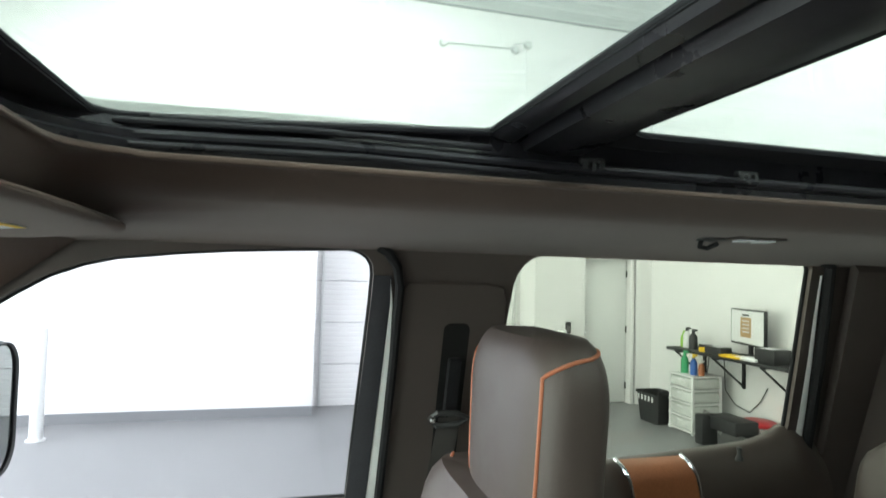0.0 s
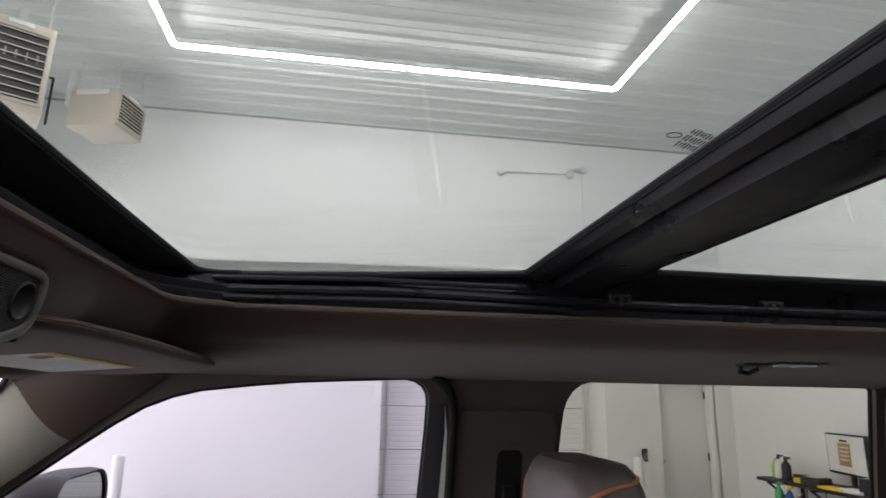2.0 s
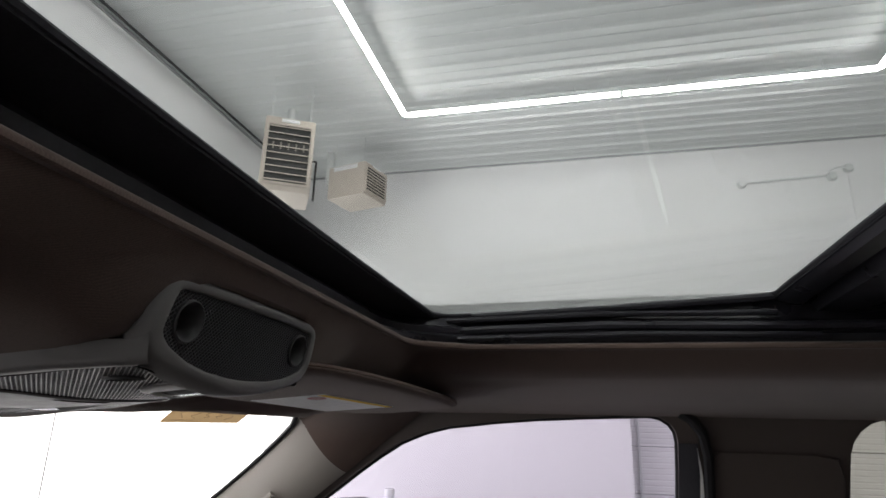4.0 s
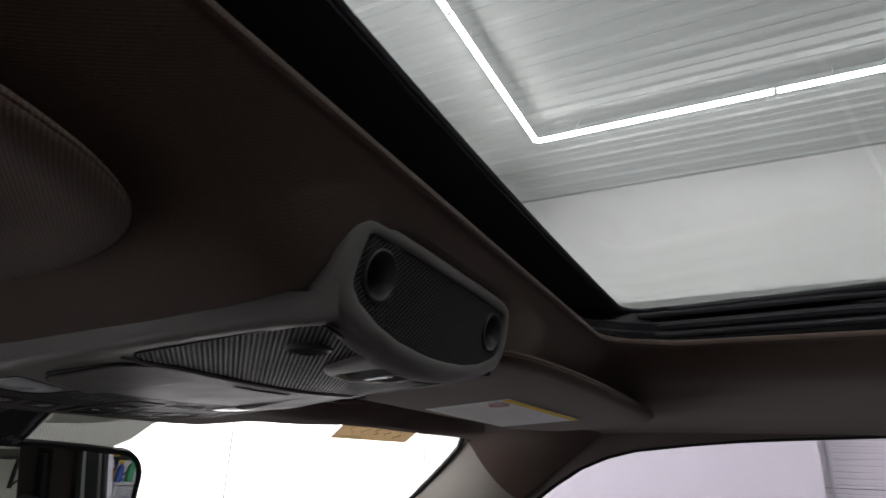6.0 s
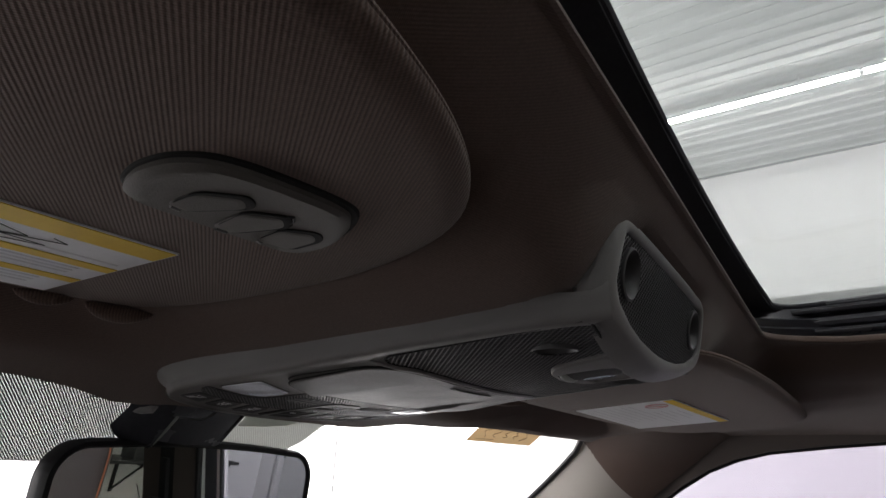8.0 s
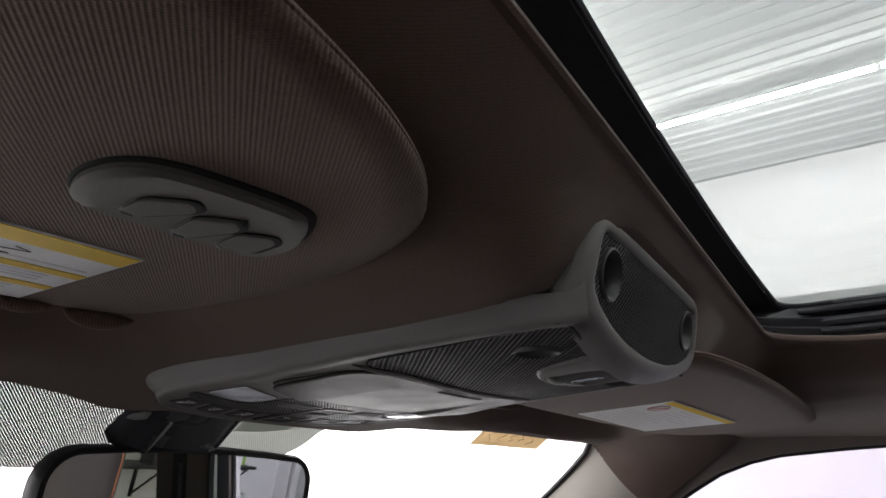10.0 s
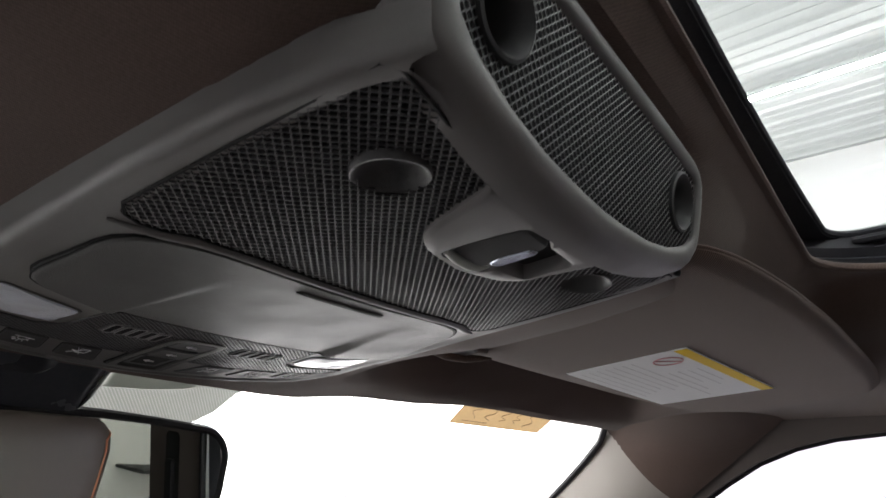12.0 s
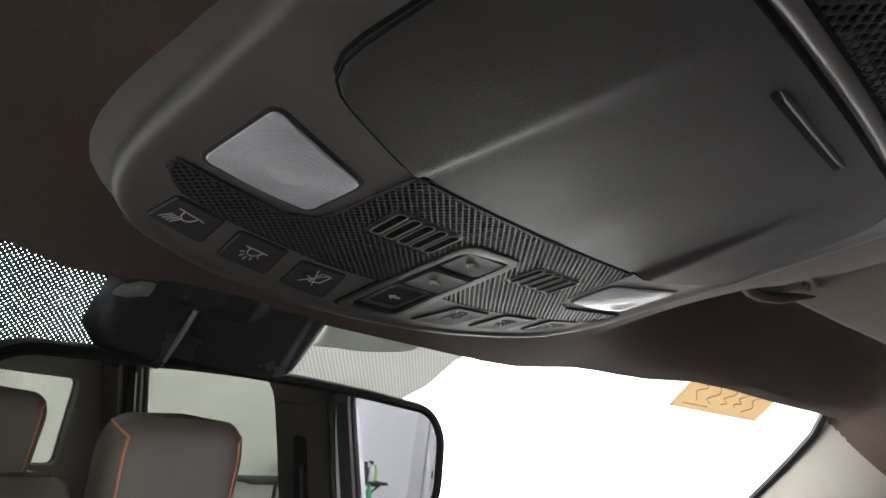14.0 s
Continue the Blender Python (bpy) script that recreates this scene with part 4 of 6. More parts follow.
def ringed(outer, inner, proud, sink, lip=0.0012):
    """A plate that follows the lower face round a sunk well."""
    bm = bmesh.new()
    n = 72

    def walk_round(poly, cx, cy):
        pts = []
        for k in range(n):
            a = 2 * math.pi * k / n
            best = 0.0
            for i in range(len(poly)):
                (xa, ya), (xb, yb) = poly[i - 1], poly[i]
                den = math.cos(a) * (yb - ya) - math.sin(a) * (xb - xa)
                if abs(den) < 1e-12:
                    continue
                r = ((xa - cx) * (yb - ya) - (ya - cy) * (xb - xa)) / den
                f = ((xa - cx) * math.sin(a) - (ya - cy) * math.cos(a)) / den
                if r > 0 and -1e-6 <= f <= 1 + 1e-6:
                    best = max(best, r)
            pts.append((cx + best * math.cos(a), cy + best * math.sin(a)))
        return pts
    cx, cy = sum(p[0] for p in inner) / len(inner), sum(p[1] for p in inner) / len(inner)
    o, i_ = walk_round(outer, cx, cy), walk_round(inner, cx, cy)
    mix = lambda f: [(a[0] + (b[0] - a[0]) * f, a[1] + (b[1] - a[1]) * f) for a, b in zip(i_, o)]
    loops = [(o, proud - 0.006), (o, proud - lip), (mix(0.95), proud - lip * 0.25), (mix(0.86), proud), (mix(0.5), proud), (mix(0.10), proud), (mix(0.02), proud - lip * 0.5), (mix(-0.04), proud - sink * 0.5), (mix(-0.10), proud - sink)]
    rows = [[bm.verts.new(under(x, y, d)) for x, y in pts] for pts, d in loops]
    for a, b in zip(rows, rows[1:]):
        for k in range(n):
            bm.faces.new((a[k], a[(k + 1) % n], b[(k + 1) % n], b[k]))
    bm.faces.new(rows[-1])
    return bm


sw = part("switch_base", ringed(SWITCH, WELL, 0.0030, 0.0070), PLASTIC, console, "trapezoid switch plate with a recessed rocker")
slope = lambda x, y, d=0.0: under(x, y, d - 0.0030 * min(max((0.006 - y) / 0.022, 0.0), 1.0) ** 2)
part("rocker", patch(softened([(-0.0662, -0.0155), (-0.0652, 0.0030), (-0.0560, 0.0050), (-0.0400, 0.0065), (-0.0352, 0.0050), (-0.0356, -0.0105)], 0.003), 0.0040, slope, lip=0.0012, depth=0.007, rings=10), PLASTIC_DARK, sw, "sunroof rocker switch")
part("rocker_tip", patch(softened([(-0.0605, 0.0022), (-0.0550, 0.0008), (-0.0410, 0.0026), (-0.0405, 0.0072), (-0.0500, 0.0074), (-0.0590, 0.0070)], 0.0016), 0.0046, rings=6, lip=0.0012, depth=0.002), CHROME_DULL, sw, "bright metal edge of the rocker")
# Near-black sheet paints the well's shade.
part("well_shade", patch(softened([(-0.0640, 0.0078), (-0.0412, 0.0084), (-0.0393, 0.0310), (-0.0606, 0.0306)], 0.002), -0.0032, rings=4, lip=0.0003, depth=0.001), HOLE_SHADE, sw, "near-black sheet for the shade in the switch well")
part("rocker_side", tube([under(-0.0670, -0.0158, 0.0020), under(-0.0682, -0.0080, 0.0022), under(-0.0684, 0.0, 0.0022), under(-0.0672, 0.0055, 0.0022), under(-0.0640, 0.0082, 0.0018)], [0.0014, 0.0021, 0.0024, 0.0020, 0.0010], 10), PALE_TRIM, sw, "pale rounded edge of the switch well")

# glasses bin door
D_HALF = [(-0.1300, -0.050), (-0.1315, -0.066), (-0.1345, -0.078), (-0.1385, -0.0865), (-0.1420, -0.0935), (-0.1500, -0.0985), (-0.1759, -0.1008), (-0.1926, -0.1044), (-0.2000, -0.1050), (-0.2048, -0.1038), (-0.2078, -0.0995), (-0.2120, -0.0885), (-0.2215, -0.0625), (-0.2225, -0.058)]
D_OUT = dense_loop(D_HALF + [(-0.2225, 0.0)] + [(x, -y) for x, y in D_HALF[::-1]] + [(-0.1290, 0.0)], 0.010)
for _ in range(2):
    D_OUT = [((D_OUT[i - 1][0] + 2 * p[0] + D_OUT[(i + 1) % len(D_OUT)][0]) / 4, (D_OUT[i - 1][1] + 2 * p[1] + D_OUT[(i + 1) % len(D_OUT)][1]) / 4) for i, p in enumerate(D_OUT)]
part("bin_gap", patch(dense_loop(grown(D_OUT, 0.0011), 0.01), 0.0003, depth=0.001, lip=0.0002), HOLE_SHADE, console)
fade = ramp([(-0.222, 1.0), (-0.19, 0.72), (-0.16, 0.25), (-0.142, 0.0), (0.0, 0.0)])


def door_face(x, y, d=0.0):
    """The bin door's skin: a middle field that is sunk towards the front, with soft creases."""
    q = min(max((0.0655 - 0.17 * (x + 0.222) - abs(y)) / 0.0065, 0.0), 1.0)
    q = q * q * (3 - 2 * q)
    return under(x, y, d + (0.0028 - 0.0030 * q) * fade(x))


bin_door = part("bin_door", patch(D_OUT, 0.0012, door_face, rings=60, lip=0.0010, step=0.003), DOOR_PLASTIC, console, "smooth grey glasses bin door with a creased middle")
part("bin_seam", tube([door_face(x, y, 0.0004) for x, y in grown(D_OUT, 0.0002)], 0.00045, 6, closed=True), HOLE_SHADE, console)
part("finger_slot", patch(rounded(-0.1392, -0.026, -0.1374, 0.026, 0.0009), 0.0014, door_face, lip=0.0002, depth=0.001), HOLE_SHADE, bin_door)
part("slot_lip", tube([door_face(-0.1366, -0.0255 + 0.051 * k / 10, 0.0011) for k in range(11)], [0.0003] + [0.0010] * 9 + [0.0003], 8), DOOR_PLASTIC, bin_door)

# front part: lights, mesh, slots and buttons
F_OUT = mirrored([(-0.2245, 0.0), (-0.2240, -0.0605), (-0.2590, -0.0650), (-0.2655, -0.0685), (-0.2700, -0.0775), (-0.2630, -0.1150), (-0.2690, -0.1145), (-0.2745, -0.1110), (-0.2785, -0.1070), (-0.2850, -0.0900), (-0.2895, -0.0670), (-0.2940, -0.0440), (-0.2940, -0.0270), (-0.2935, 0.0)])
ISLAND = softened([(-0.3275, -0.0190), (-0.2480, -0.0175), (-0.2435, -0.0145), (-0.2425, 0.0085), (-0.2455, 0.0130), (-0.3265, 0.0170)], 0.004)
slot_zone = [rounded(-0.2615, s * 0.0365 - 0.0158, -0.2415, s * 0.0365 + 0.0158, 0.003) for s in (1, -1)]
part("front_mesh_shade", cells(F_OUT, 0.0029, under, 0.0002, [ISLAND]), HOLE_SHADE, console)
part("front_mesh", lattice(F_OUT, 0.0029, under, 0.0008, 0.0005, [ISLAND] + slot_zone, 0.72), GRILLE, console, "perforated dark grey front panel")
part("front_mesh_rim", rim(F_OUT, 0.0006, d=0.0004), PLASTIC_DARK, console)
for s in (1, -1):
    part("slot_field", patch(slot_zone[0 if s > 0 else 1], 0.0006, depth=0.0005, lip=0.0002), GRILLE, console)
    for k in range(5):
        y = s * 0.0365 + (k - 2) * 0.0060
        sl = rounded(-0.2600, y - 0.0021, -0.2430, y + 0.0021, 0.002, 4)
        b = part("vent_slot", patch(sl, 0.0010, depth=0.001, lip=0.0002, rings=2, step=0.004), HOLE_SHADE, console)
        part("slot_rim", rim(sl, 0.00034, d=0.0011, step=0.003), SLOT_RIM, b)
    lens_poly = softened([(-0.2585, s * 0.1098), (-0.2255, s * 0.1058), (-0.2385, s * 0.0695), (-0.2630, s * 0.0725)], 0.0035, 5)
    part("light_frame", patch(grown(lens_poly, 0.0016), 0.0003, lip=0.0004, depth=0.001), DOOR_PLASTIC, console)
    lamp_face = lambda x, y, d=0.0: under(x, y, d + 0.0011 * max(0.0, 1 - ((x + 0.246) ** 2 + (abs(y) - 0.089) ** 2) / 0.020 ** 2))
    ml = part("map_light", patch(lens_poly, 0.0008, lamp_face, rings=14, lip=0.0004, depth=0.001, step=0.003), LENS, console, "milky map light lens with fine rings")
    for k in range(4, 13):
        ring = circle(-0.2460, s * 0.0890, 0.0017 * k, 48)
        kept = [inside(((p[0] + 0.2460) * 1.06 - 0.2460, (p[1] - s * 0.0890) * 1.06 + s * 0.0890), lens_poly) for p in ring]
        if all(kept):
            part("lens_ring", tube([lamp_face(x, y, 0.0008) for x, y in ring], 0.00017, 4, closed=True), LENS, ml)
            continue
        first = next((i for i in range(48) if kept[i] and not kept[i - 1]), 0)
        run = []
        for i in range(first, first + 49):
            if kept[i % 48] and i < first + 48:
                run.append(ring[i % 48])
                continue
            if len(run) > 3:
                part("lens_ring", tube([lamp_face(x, y, 0.0008) for x, y in run], 0.00017, 4), LENS, ml)
            run = []
    for kind_, quad in enumerate(([(-0.2992, 0.1098), (-0.2821, 0.1067), (-0.2867, 0.0893), (-0.3077, 0.0885)], [(-0.3123, 0.0799), (-0.2902, 0.0819), (-0.2938, 0.0617), (-0.3177, 0.0581)], [(-0.3210, 0.0492), (-0.2975, 0.0530), (-0.2988, 0.0325), (-0.3257, 0.0254)])):
        loop = softened([(x, s * y) for x, y in quad], 0.0020)
        part("button_gap", patch(grown(loop, 0.0006), 0.0002, depth=0.001, lip=0.0002), HOLE_SHADE, console)
        bt = part("button", patch(loop, 0.0008, dish=0.0004, lip=0.0008, depth=0.001), PLASTIC_DARK, console, "black push button with a grey lamp icon")
        mx, my = sum(p[0] for p in quad) / 4 + 0.0036, s * sum(p[1] for p in quad) / 4
        lean = math.atan2(quad[3][0] - quad[0][0], quad[0][1] - quad[3][1]) * s

        def ink(pts, r=0.00027):
            return tube([under(mx + 0.82 * (2.0 * px * math.cos(lean) - py * math.sin(lean)), my + 0.82 * (px * math.sin(lean) + py * math.cos(lean)), 0.0006) for px, py in pts], r, 4)
        bowl = [(-0.0032 * math.sin(math.pi * j / 8), -0.0034 * math.cos(math.pi * j / 8)) for j in range(9)]
        if kind_ == 0:
            marks = [ink([(0, -0.0062), (0, 0.0062)]), ink(bowl)] + [ink([(-0.0028, -0.0010 - 0.0016 * j), (-0.0060, -0.0030 - 0.0018 * j)]) for j in range(4)]
        elif kind_ == 1:
            marks = [ink([(0, -0.0060), (0, 0.0060)]), ink(bowl)] + [ink([(-0.0042 * math.sin(a), -0.0044 * math.cos(a)), (-0.0058 * math.sin(a), -0.0062 * math.cos(a))]) for a in [math.pi * j / 8 for j in (1.5, 2.7, 4, 5.3, 6.5)]]
        else:
            marks = [ink([(0.0026, -0.0010), (0.0026, 0.0048), (-0.0020, 0.0048), (-0.0030, -0.0010), (0.0026, -0.0010)]), ink([(0.0036, -0.0052), (-0.0046, 0.0036)]), ink([(-0.0046, -0.0052), (0.0030, 0.0030)]), ink([(-0.0008, -0.0052), (-0.0014, -0.0008)])]
        part("icon", merge(*marks), ICON, bt, "grey lamp icon")
part("island_gap", patch(grown(ISLAND, 0.0006), 0.0006, depth=0.001, lip=0.0002), HOLE_SHADE, console)
isl = part("center_island", ringed(ISLAND, softened([(-0.3225, -0.0140), (-0.2500, -0.0135), (-0.2470, 0.0085), (-0.3220, 0.0120)], 0.003), 0.0016, 0.0016, 0.0006), DOOR_PLASTIC, console, "raised frame with three rocker buttons")
for x, w_, deep in ((-0.2575, 0.0088, 0.0014), (-0.2785, 0.0098, 0.0020), (-0.3045, 0.0140, 0.0008)):
    bt = part("rocker_button", patch(rounded(x - w_, -0.0125, x + w_, 0.0095, 0.0020, 4), deep, lip=0.0014, depth=0.002, dish=0.0005), PLASTIC_DARK, isl, "black rocker button with a small arrow")
    part("icon", merge(tube([under(x, -0.0045, deep + 0.0001), under(x, 0.0010, deep + 0.0001)], 0.0005, 4), tube([under(x - 0.0018, -0.0025, deep + 0.0001), under(x, -0.0050, deep + 0.0001), under(x + 0.0018, -0.0025, deep + 0.0001)], 0.0004, 4)), ICON, bt)


# ---------- sun visors ----------
def visor_z(x, y):
    return 1.8005 + (0.005 if y < 0 else 0.0) - 0.030 * (abs(y) - 0.25) + 0.055 * (x + 0.1)


def visor(s):
    v = thing("sun_visor", (-0.1, s * 0.38, 1.81), "brown ribbed cloth sun visor folded up with a printed warning label", "sun visor", "pair of sun visors")
    if s > 0:
        out = [(0.132, -0.212), (0.118, -0.15), (0.108, -0.09), (0.099, -0.045), (0.098, -0.018), (0.112, -0.006), (0.143, 0.0040), (0.20, 0.0145), (0.285, 0.0245), (0.39, 0.0315), (0.47, 0.0355), (0.53, 0.034), (0.577, 0.020),
               (0.607, -0.06), (0.615, -0.10), (0.605, -0.130), (0.575, -0.155), (0.53, -0.170), (0.40, -0.191), (0.28, -0.205), (0.21, -0.212), (0.15, -0.220)]
    else:
        out = [(0.184, -0.231), (0.1705, -0.197), (0.1640, -0.160), (0.1605, -0.130), (0.1618, -0.10), (0.1670, -0.075), (0.1775, -0.047), (0.1930, -0.0285), (0.2155, -0.0138), (0.229, -0.0085), (0.243, -0.0035), (0.2565, -0.0002), (0.2705, 0.0026), (0.2855, 0.005), (0.33, 0.0095), (0.45, 0.012), (0.56, 0.010),
               (0.60, -0.01), (0.622, -0.10), (0.61, -0.185), (0.57, -0.215), (0.48, -0.228), (0.32, -0.236), (0.22, -0.237)]
    pts = dense_loop(out, 0.012)
    for _ in range(3):
        pts = [((pts[i - 1][0] + 2 * p[0] + pts[(i + 1) % len(pts)][0]) / 4, (pts[i - 1][1] + 2 * p[1] + pts[(i + 1) % len(pts)][1]) / 4) for i, p in enumerate(pts)]
    cx, cy = 0.38, -0.10
    th = 0.0075
    bm = bmesh.new()
    # soft padded face, a rounded rim and a stitched seam half way up the side
    prof = [(0.2, 0), (0.4, 0), (0.6, 0), (0.75, 0.0002), (0.85, 0.0006), (0.90, 0.0011)] + [(0.90 + 0.10 * math.sin(math.pi * k / 16), 0.0011 + (th - 0.0011) * (1 - math.cos(math.pi * k / 16))) for k in range(1, 8)]
    prof += [(0.998, th - 0.0006), (0.993, th), (0.998, th + 0.0006)] + [(0.90 + 0.10 * math.sin(math.pi * k / 16), 0.0011 + (th - 0.0011) * (1 - math.cos(math.pi * k / 16))) for k in range(9, 17)]
    mid = bm.verts.new((cy, s * cx, visor_z(cy, s * cx)))
    rows = [[bm.verts.new((cy + (px - cy) * sc, s * (cx + (py - cx) * sc), visor_z(cy + (px - cy) * sc, s * (cx + (py - cx) * sc)) + h)) for py, px in pts] for sc, h in prof]
    n = len(pts)
    for i in range(n):
        bm.faces.new((mid, rows[0][i], rows[0][(i + 1) % n]))
        for a, b in zip(rows, rows[1:]):
            bm.faces.new((a[i], b[i], b[(i + 1) % n], a[(i + 1) % n]))
    bm.faces.new(rows[-1])
    part("pad", bm, VISOR, v)
    face = lambda x, y, d=0.0: Vector((x, s * y, visor_z(x, s * y) - d))

    def lump(a, b, c, r):
        """A soft rounded bulge along a bent line under the face."""
        pts_, rs = [], []
        for k in range(17):
            f = k / 16
            x, y = (a[i] * (1 - f) ** 2 + b[i] * 2 * f * (1 - f) + c[i] * f * f for i in (0, 1))
            q = math.sin(math.pi * f) ** 0.6
            pts_.append(face(x, y, 0.3 * r * q))
            rs.append(max(r * q, 0.0004))
        return tube(pts_, rs, 16)
    if s > 0:
        part("clip", lump((-0.2175, 0.128), (-0.2185, 0.140), (-0.2125, 0.150), 0.0040), VISOR, v, "cloth-coloured visor clip")
        part("clip_socket", patch(softened([(-0.2105, 0.1490), (-0.1985, 0.1430), (-0.1890, 0.1690), (-0.1915, 0.1830), (-0.2060, 0.1880), (-0.2115, 0.1690)], 0.004), 0.0022, face, lip=0.002), CUP_DARK, v, "dark clip slot")
        part("socket_hole", patch(softened([(-0.2070, 0.1510), (-0.1990, 0.1475), (-0.1955, 0.1590), (-0.2065, 0.1640)], 0.003), 0.0030, face, lip=0.001), HOLE_SHADE, v)
        part("clip_rim", tube([face(x, y, 0.0028) for x, y in ((-0.2125, 0.1480), (-0.2140, 0.1580), (-0.2150, 0.1690), (-0.2135, 0.1800), (-0.2085, 0.1900), (-0.2000, 0.1960), (-0.1930, 0.2020))], [0.0018, 0.0030, 0.0034, 0.0034, 0.0032, 0.0024, 0.0006], 12), VISOR, v, "rounded cloth rim of the clip slot")
        part("clip_rim", tube([face(x, y, 0.0014) for x, y in ((-0.2125, 0.1480), (-0.2060, 0.1425), (-0.1985, 0.1395), (-0.1900, 0.1560), (-0.1855, 0.1720), (-0.1875, 0.1850), (-0.1930, 0.1930))], [0.0020, 0.0022, 0.0022, 0.0018, 0.0020, 0.0024, 0.0010], 10), VISOR, v)
        quad = [Vector(p) for p in ((-0.1765, 0.2935), (-0.0665, 0.2650), (-0.0464, 0.4605), (-0.1630, 0.4890))]
    else:
        part("clip", lump((-0.2245, 0.186), (-0.2335, 0.203), (-0.2265, 0.220), 0.0050), VISOR, v, "cloth-coloured visor clip")
        part("clip", lump((-0.2255, 0.226), (-0.2300, 0.238), (-0.229, 0.250), 0.0036), VISOR, v, "cloth-coloured visor clip")
        quad = [Vector(p) for p in ((-0.2190, 0.2420), (-0.1325, 0.2345), (-0.1325, 0.4400), (-0.2190, 0.4400))]

    def on(u, w):
        """A point of the label: u from front to rear, w from the middle of the cab outwards."""
        p = quad[0].lerp(quad[1], u).lerp(quad[3].lerp(quad[2], u), w)
        return (p.x, p.y)
    lb = part("warning_label", patch([on(0, 0), on(1, 0), on(1, 1), on(0, 1)], 0.0006, face, lip=0.0002, depth=0.001), LABEL, v, "white warning label with yellow band")

    def strip(u0, w0, u1, w1, mat, name, d=0.0009):
        part(name, patch([on(u0, w0), on(u1, w0), on(u1, w1), on(u0, w1)], d, face, lip=0.0001, depth=0.0005, rings=3), mat, lb)

    def line(pts_, mat, name, r=0.0004, closed=False, lab=""):
        part(name, tube([face(*on(u, w), 0.0009) for u, w in pts_], r, 4, closed=closed), mat, lb, lab)
    rng = random.Random(5)
    if s > 0:
        strip(0.905, 0.01, 0.995, 0.995, YELLOW, "yellow_band")
        for du, dw in ((0.76, 0.13),):
            line([(du + 0.105 * math.cos(a), dw + 0.058 * math.sin(a)) for a in [2 * math.pi * k / 24 for k in range(24)]], RED, "ban_ring", 0.0006, True, "red ban ring pictogram")
            line([(du - 0.07, dw - 0.035), (du + 0.07, dw + 0.035)], RED, "ban_bar", 0.0006)
        for k in range(11):
            u = 0.07 + 0.075 * k
            strip(u, 0.33 if u > 0.58 else 0.06, u + 0.010, 0.93 - rng.random() * 0.34, PALE_INK, "text_line", 0.00068)
    else:
        strip(0.845, 0.004, 0.994, 0.996, YELLOW, "yellow_band")
        strip(0.52, 0.004, 0.595, 0.996, YELLOW, "yellow_band")
        strip(0.25, 0.004, 0.32, 0.996, YELLOW, "yellow_band")
        line([(0.66, 0.30), (0.74, 0.20), (0.80, 0.26), (0.72, 0.36), (0.66, 0.30)], INK, "pictogram", 0.00018, False, "black line pictogram")
        line([(0.63, 0.26), (0.68, 0.16), (0.70, 0.24), (0.76, 0.14), (0.79, 0.17)], INK, "pictogram", 0.00018)
        line([(0.64, 0.40), (0.82, 0.34)], INK, "pictogram", 0.00018)
        for u, a, b in ((0.905, 0.30, 0.95), (0.645, 0.02, 0.22), (0.72, 0.45, 0.95), (0.67, 0.45, 0.90), (0.47, 0.05, 0.95), (0.425, 0.05, 0.80), (0.38, 0.05, 0.92), (0.20, 0.06, 0.9), (0.15, 0.06, 0.85), (0.10, 0.06, 0.8)):
            strip(u, a, u + 0.017, b, INK if u > 0.9 else PALE_INK, "text_line", 0.00105 if u > 0.9 else 0.00068)
    return v, face


vr, _ = visor(1)
vl, lface = visor(-1)
mod_out = [(-0.0894, 0.2821), (-0.0795, 0.2842), (-0.0686, 0.2824), (-0.0605, 0.2763), (-0.0566, 0.2668), (-0.0543, 0.2516), (-0.0526, 0.2363), (-0.0536, 0.2259), (-0.0605, 0.2187), (-0.0750, 0.2111), (-0.0880, 0.2104), (-0.0938, 0.2165), (-0.0948, 0.2413), (-0.0956, 0.2638), (-0.0960, 0.2737), (-0.0944, 0.2788)]
mod_out = softened(mod_out, 0.006, 4)
part("opener_well", patch([(x + 0.0012, y) for x, y in grown(mod_out, 0.0018)], 0.0006, lface, lip=0.0010), HOLE_SHADE, vl)
mod = part("opener_panel", patch(mod_out, 0.0036, lface, rings=8, lip=0.0028, depth=0.005, dish=0.0004, drop=0.0014), OPENER, vl, "grey three-button remote panel")
for loop in ([(-0.0885, 0.2690), (-0.0755, 0.2685), (-0.0665, 0.2575), (-0.0715, 0.2515), (-0.0890, 0.2625)], [(-0.0925, 0.2500), (-0.0760, 0.2515), (-0.0682, 0.2405), (-0.0735, 0.2345), (-0.0923, 0.2425)], [(-0.0911, 0.2340), (-0.0770, 0.2350), (-0.0703, 0.2250), (-0.0740, 0.2195), (-0.0885, 0.2195)]):
    loop = softened(loop, 0.0032, 4)
    # The offset near-black patch draws the shade beside each button.
    part("button_gap", patch([(x + 0.0014, y - 0.0006) for x, y in grown(loop, 0.0005)], 0.0040, lface, lip=0.0003, depth=0.001), HOLE_SHADE, mod)
    bt = part("button", patch(loop, 0.0042, lface, lip=0.0016, depth=0.002, dish=-0.0002, drop=0.0005), OPENER, mod)
    # A light grey bar paints the highlight along each button's front edge.
    front = sorted(loop)[:4]
    front.sort(key=lambda p: p[1])
    part("button_highlight", tube([lface(x, y, 0.0040) for x, y in (front[0], front[-1])], 0.0007, 8), SLOT_RIM, bt, "pale line for the highlight on the front lip")
hs = [(-0.0715, 0.2415), (-0.0715, 0.2365), (-0.0687, 0.2365), (-0.0660, 0.2390), (-0.0687, 0.2415)]
part("house_icon", tube([lface(x, y, 0.0036) for x, y in hs], 0.0005, 4, closed=True), INK, mod)

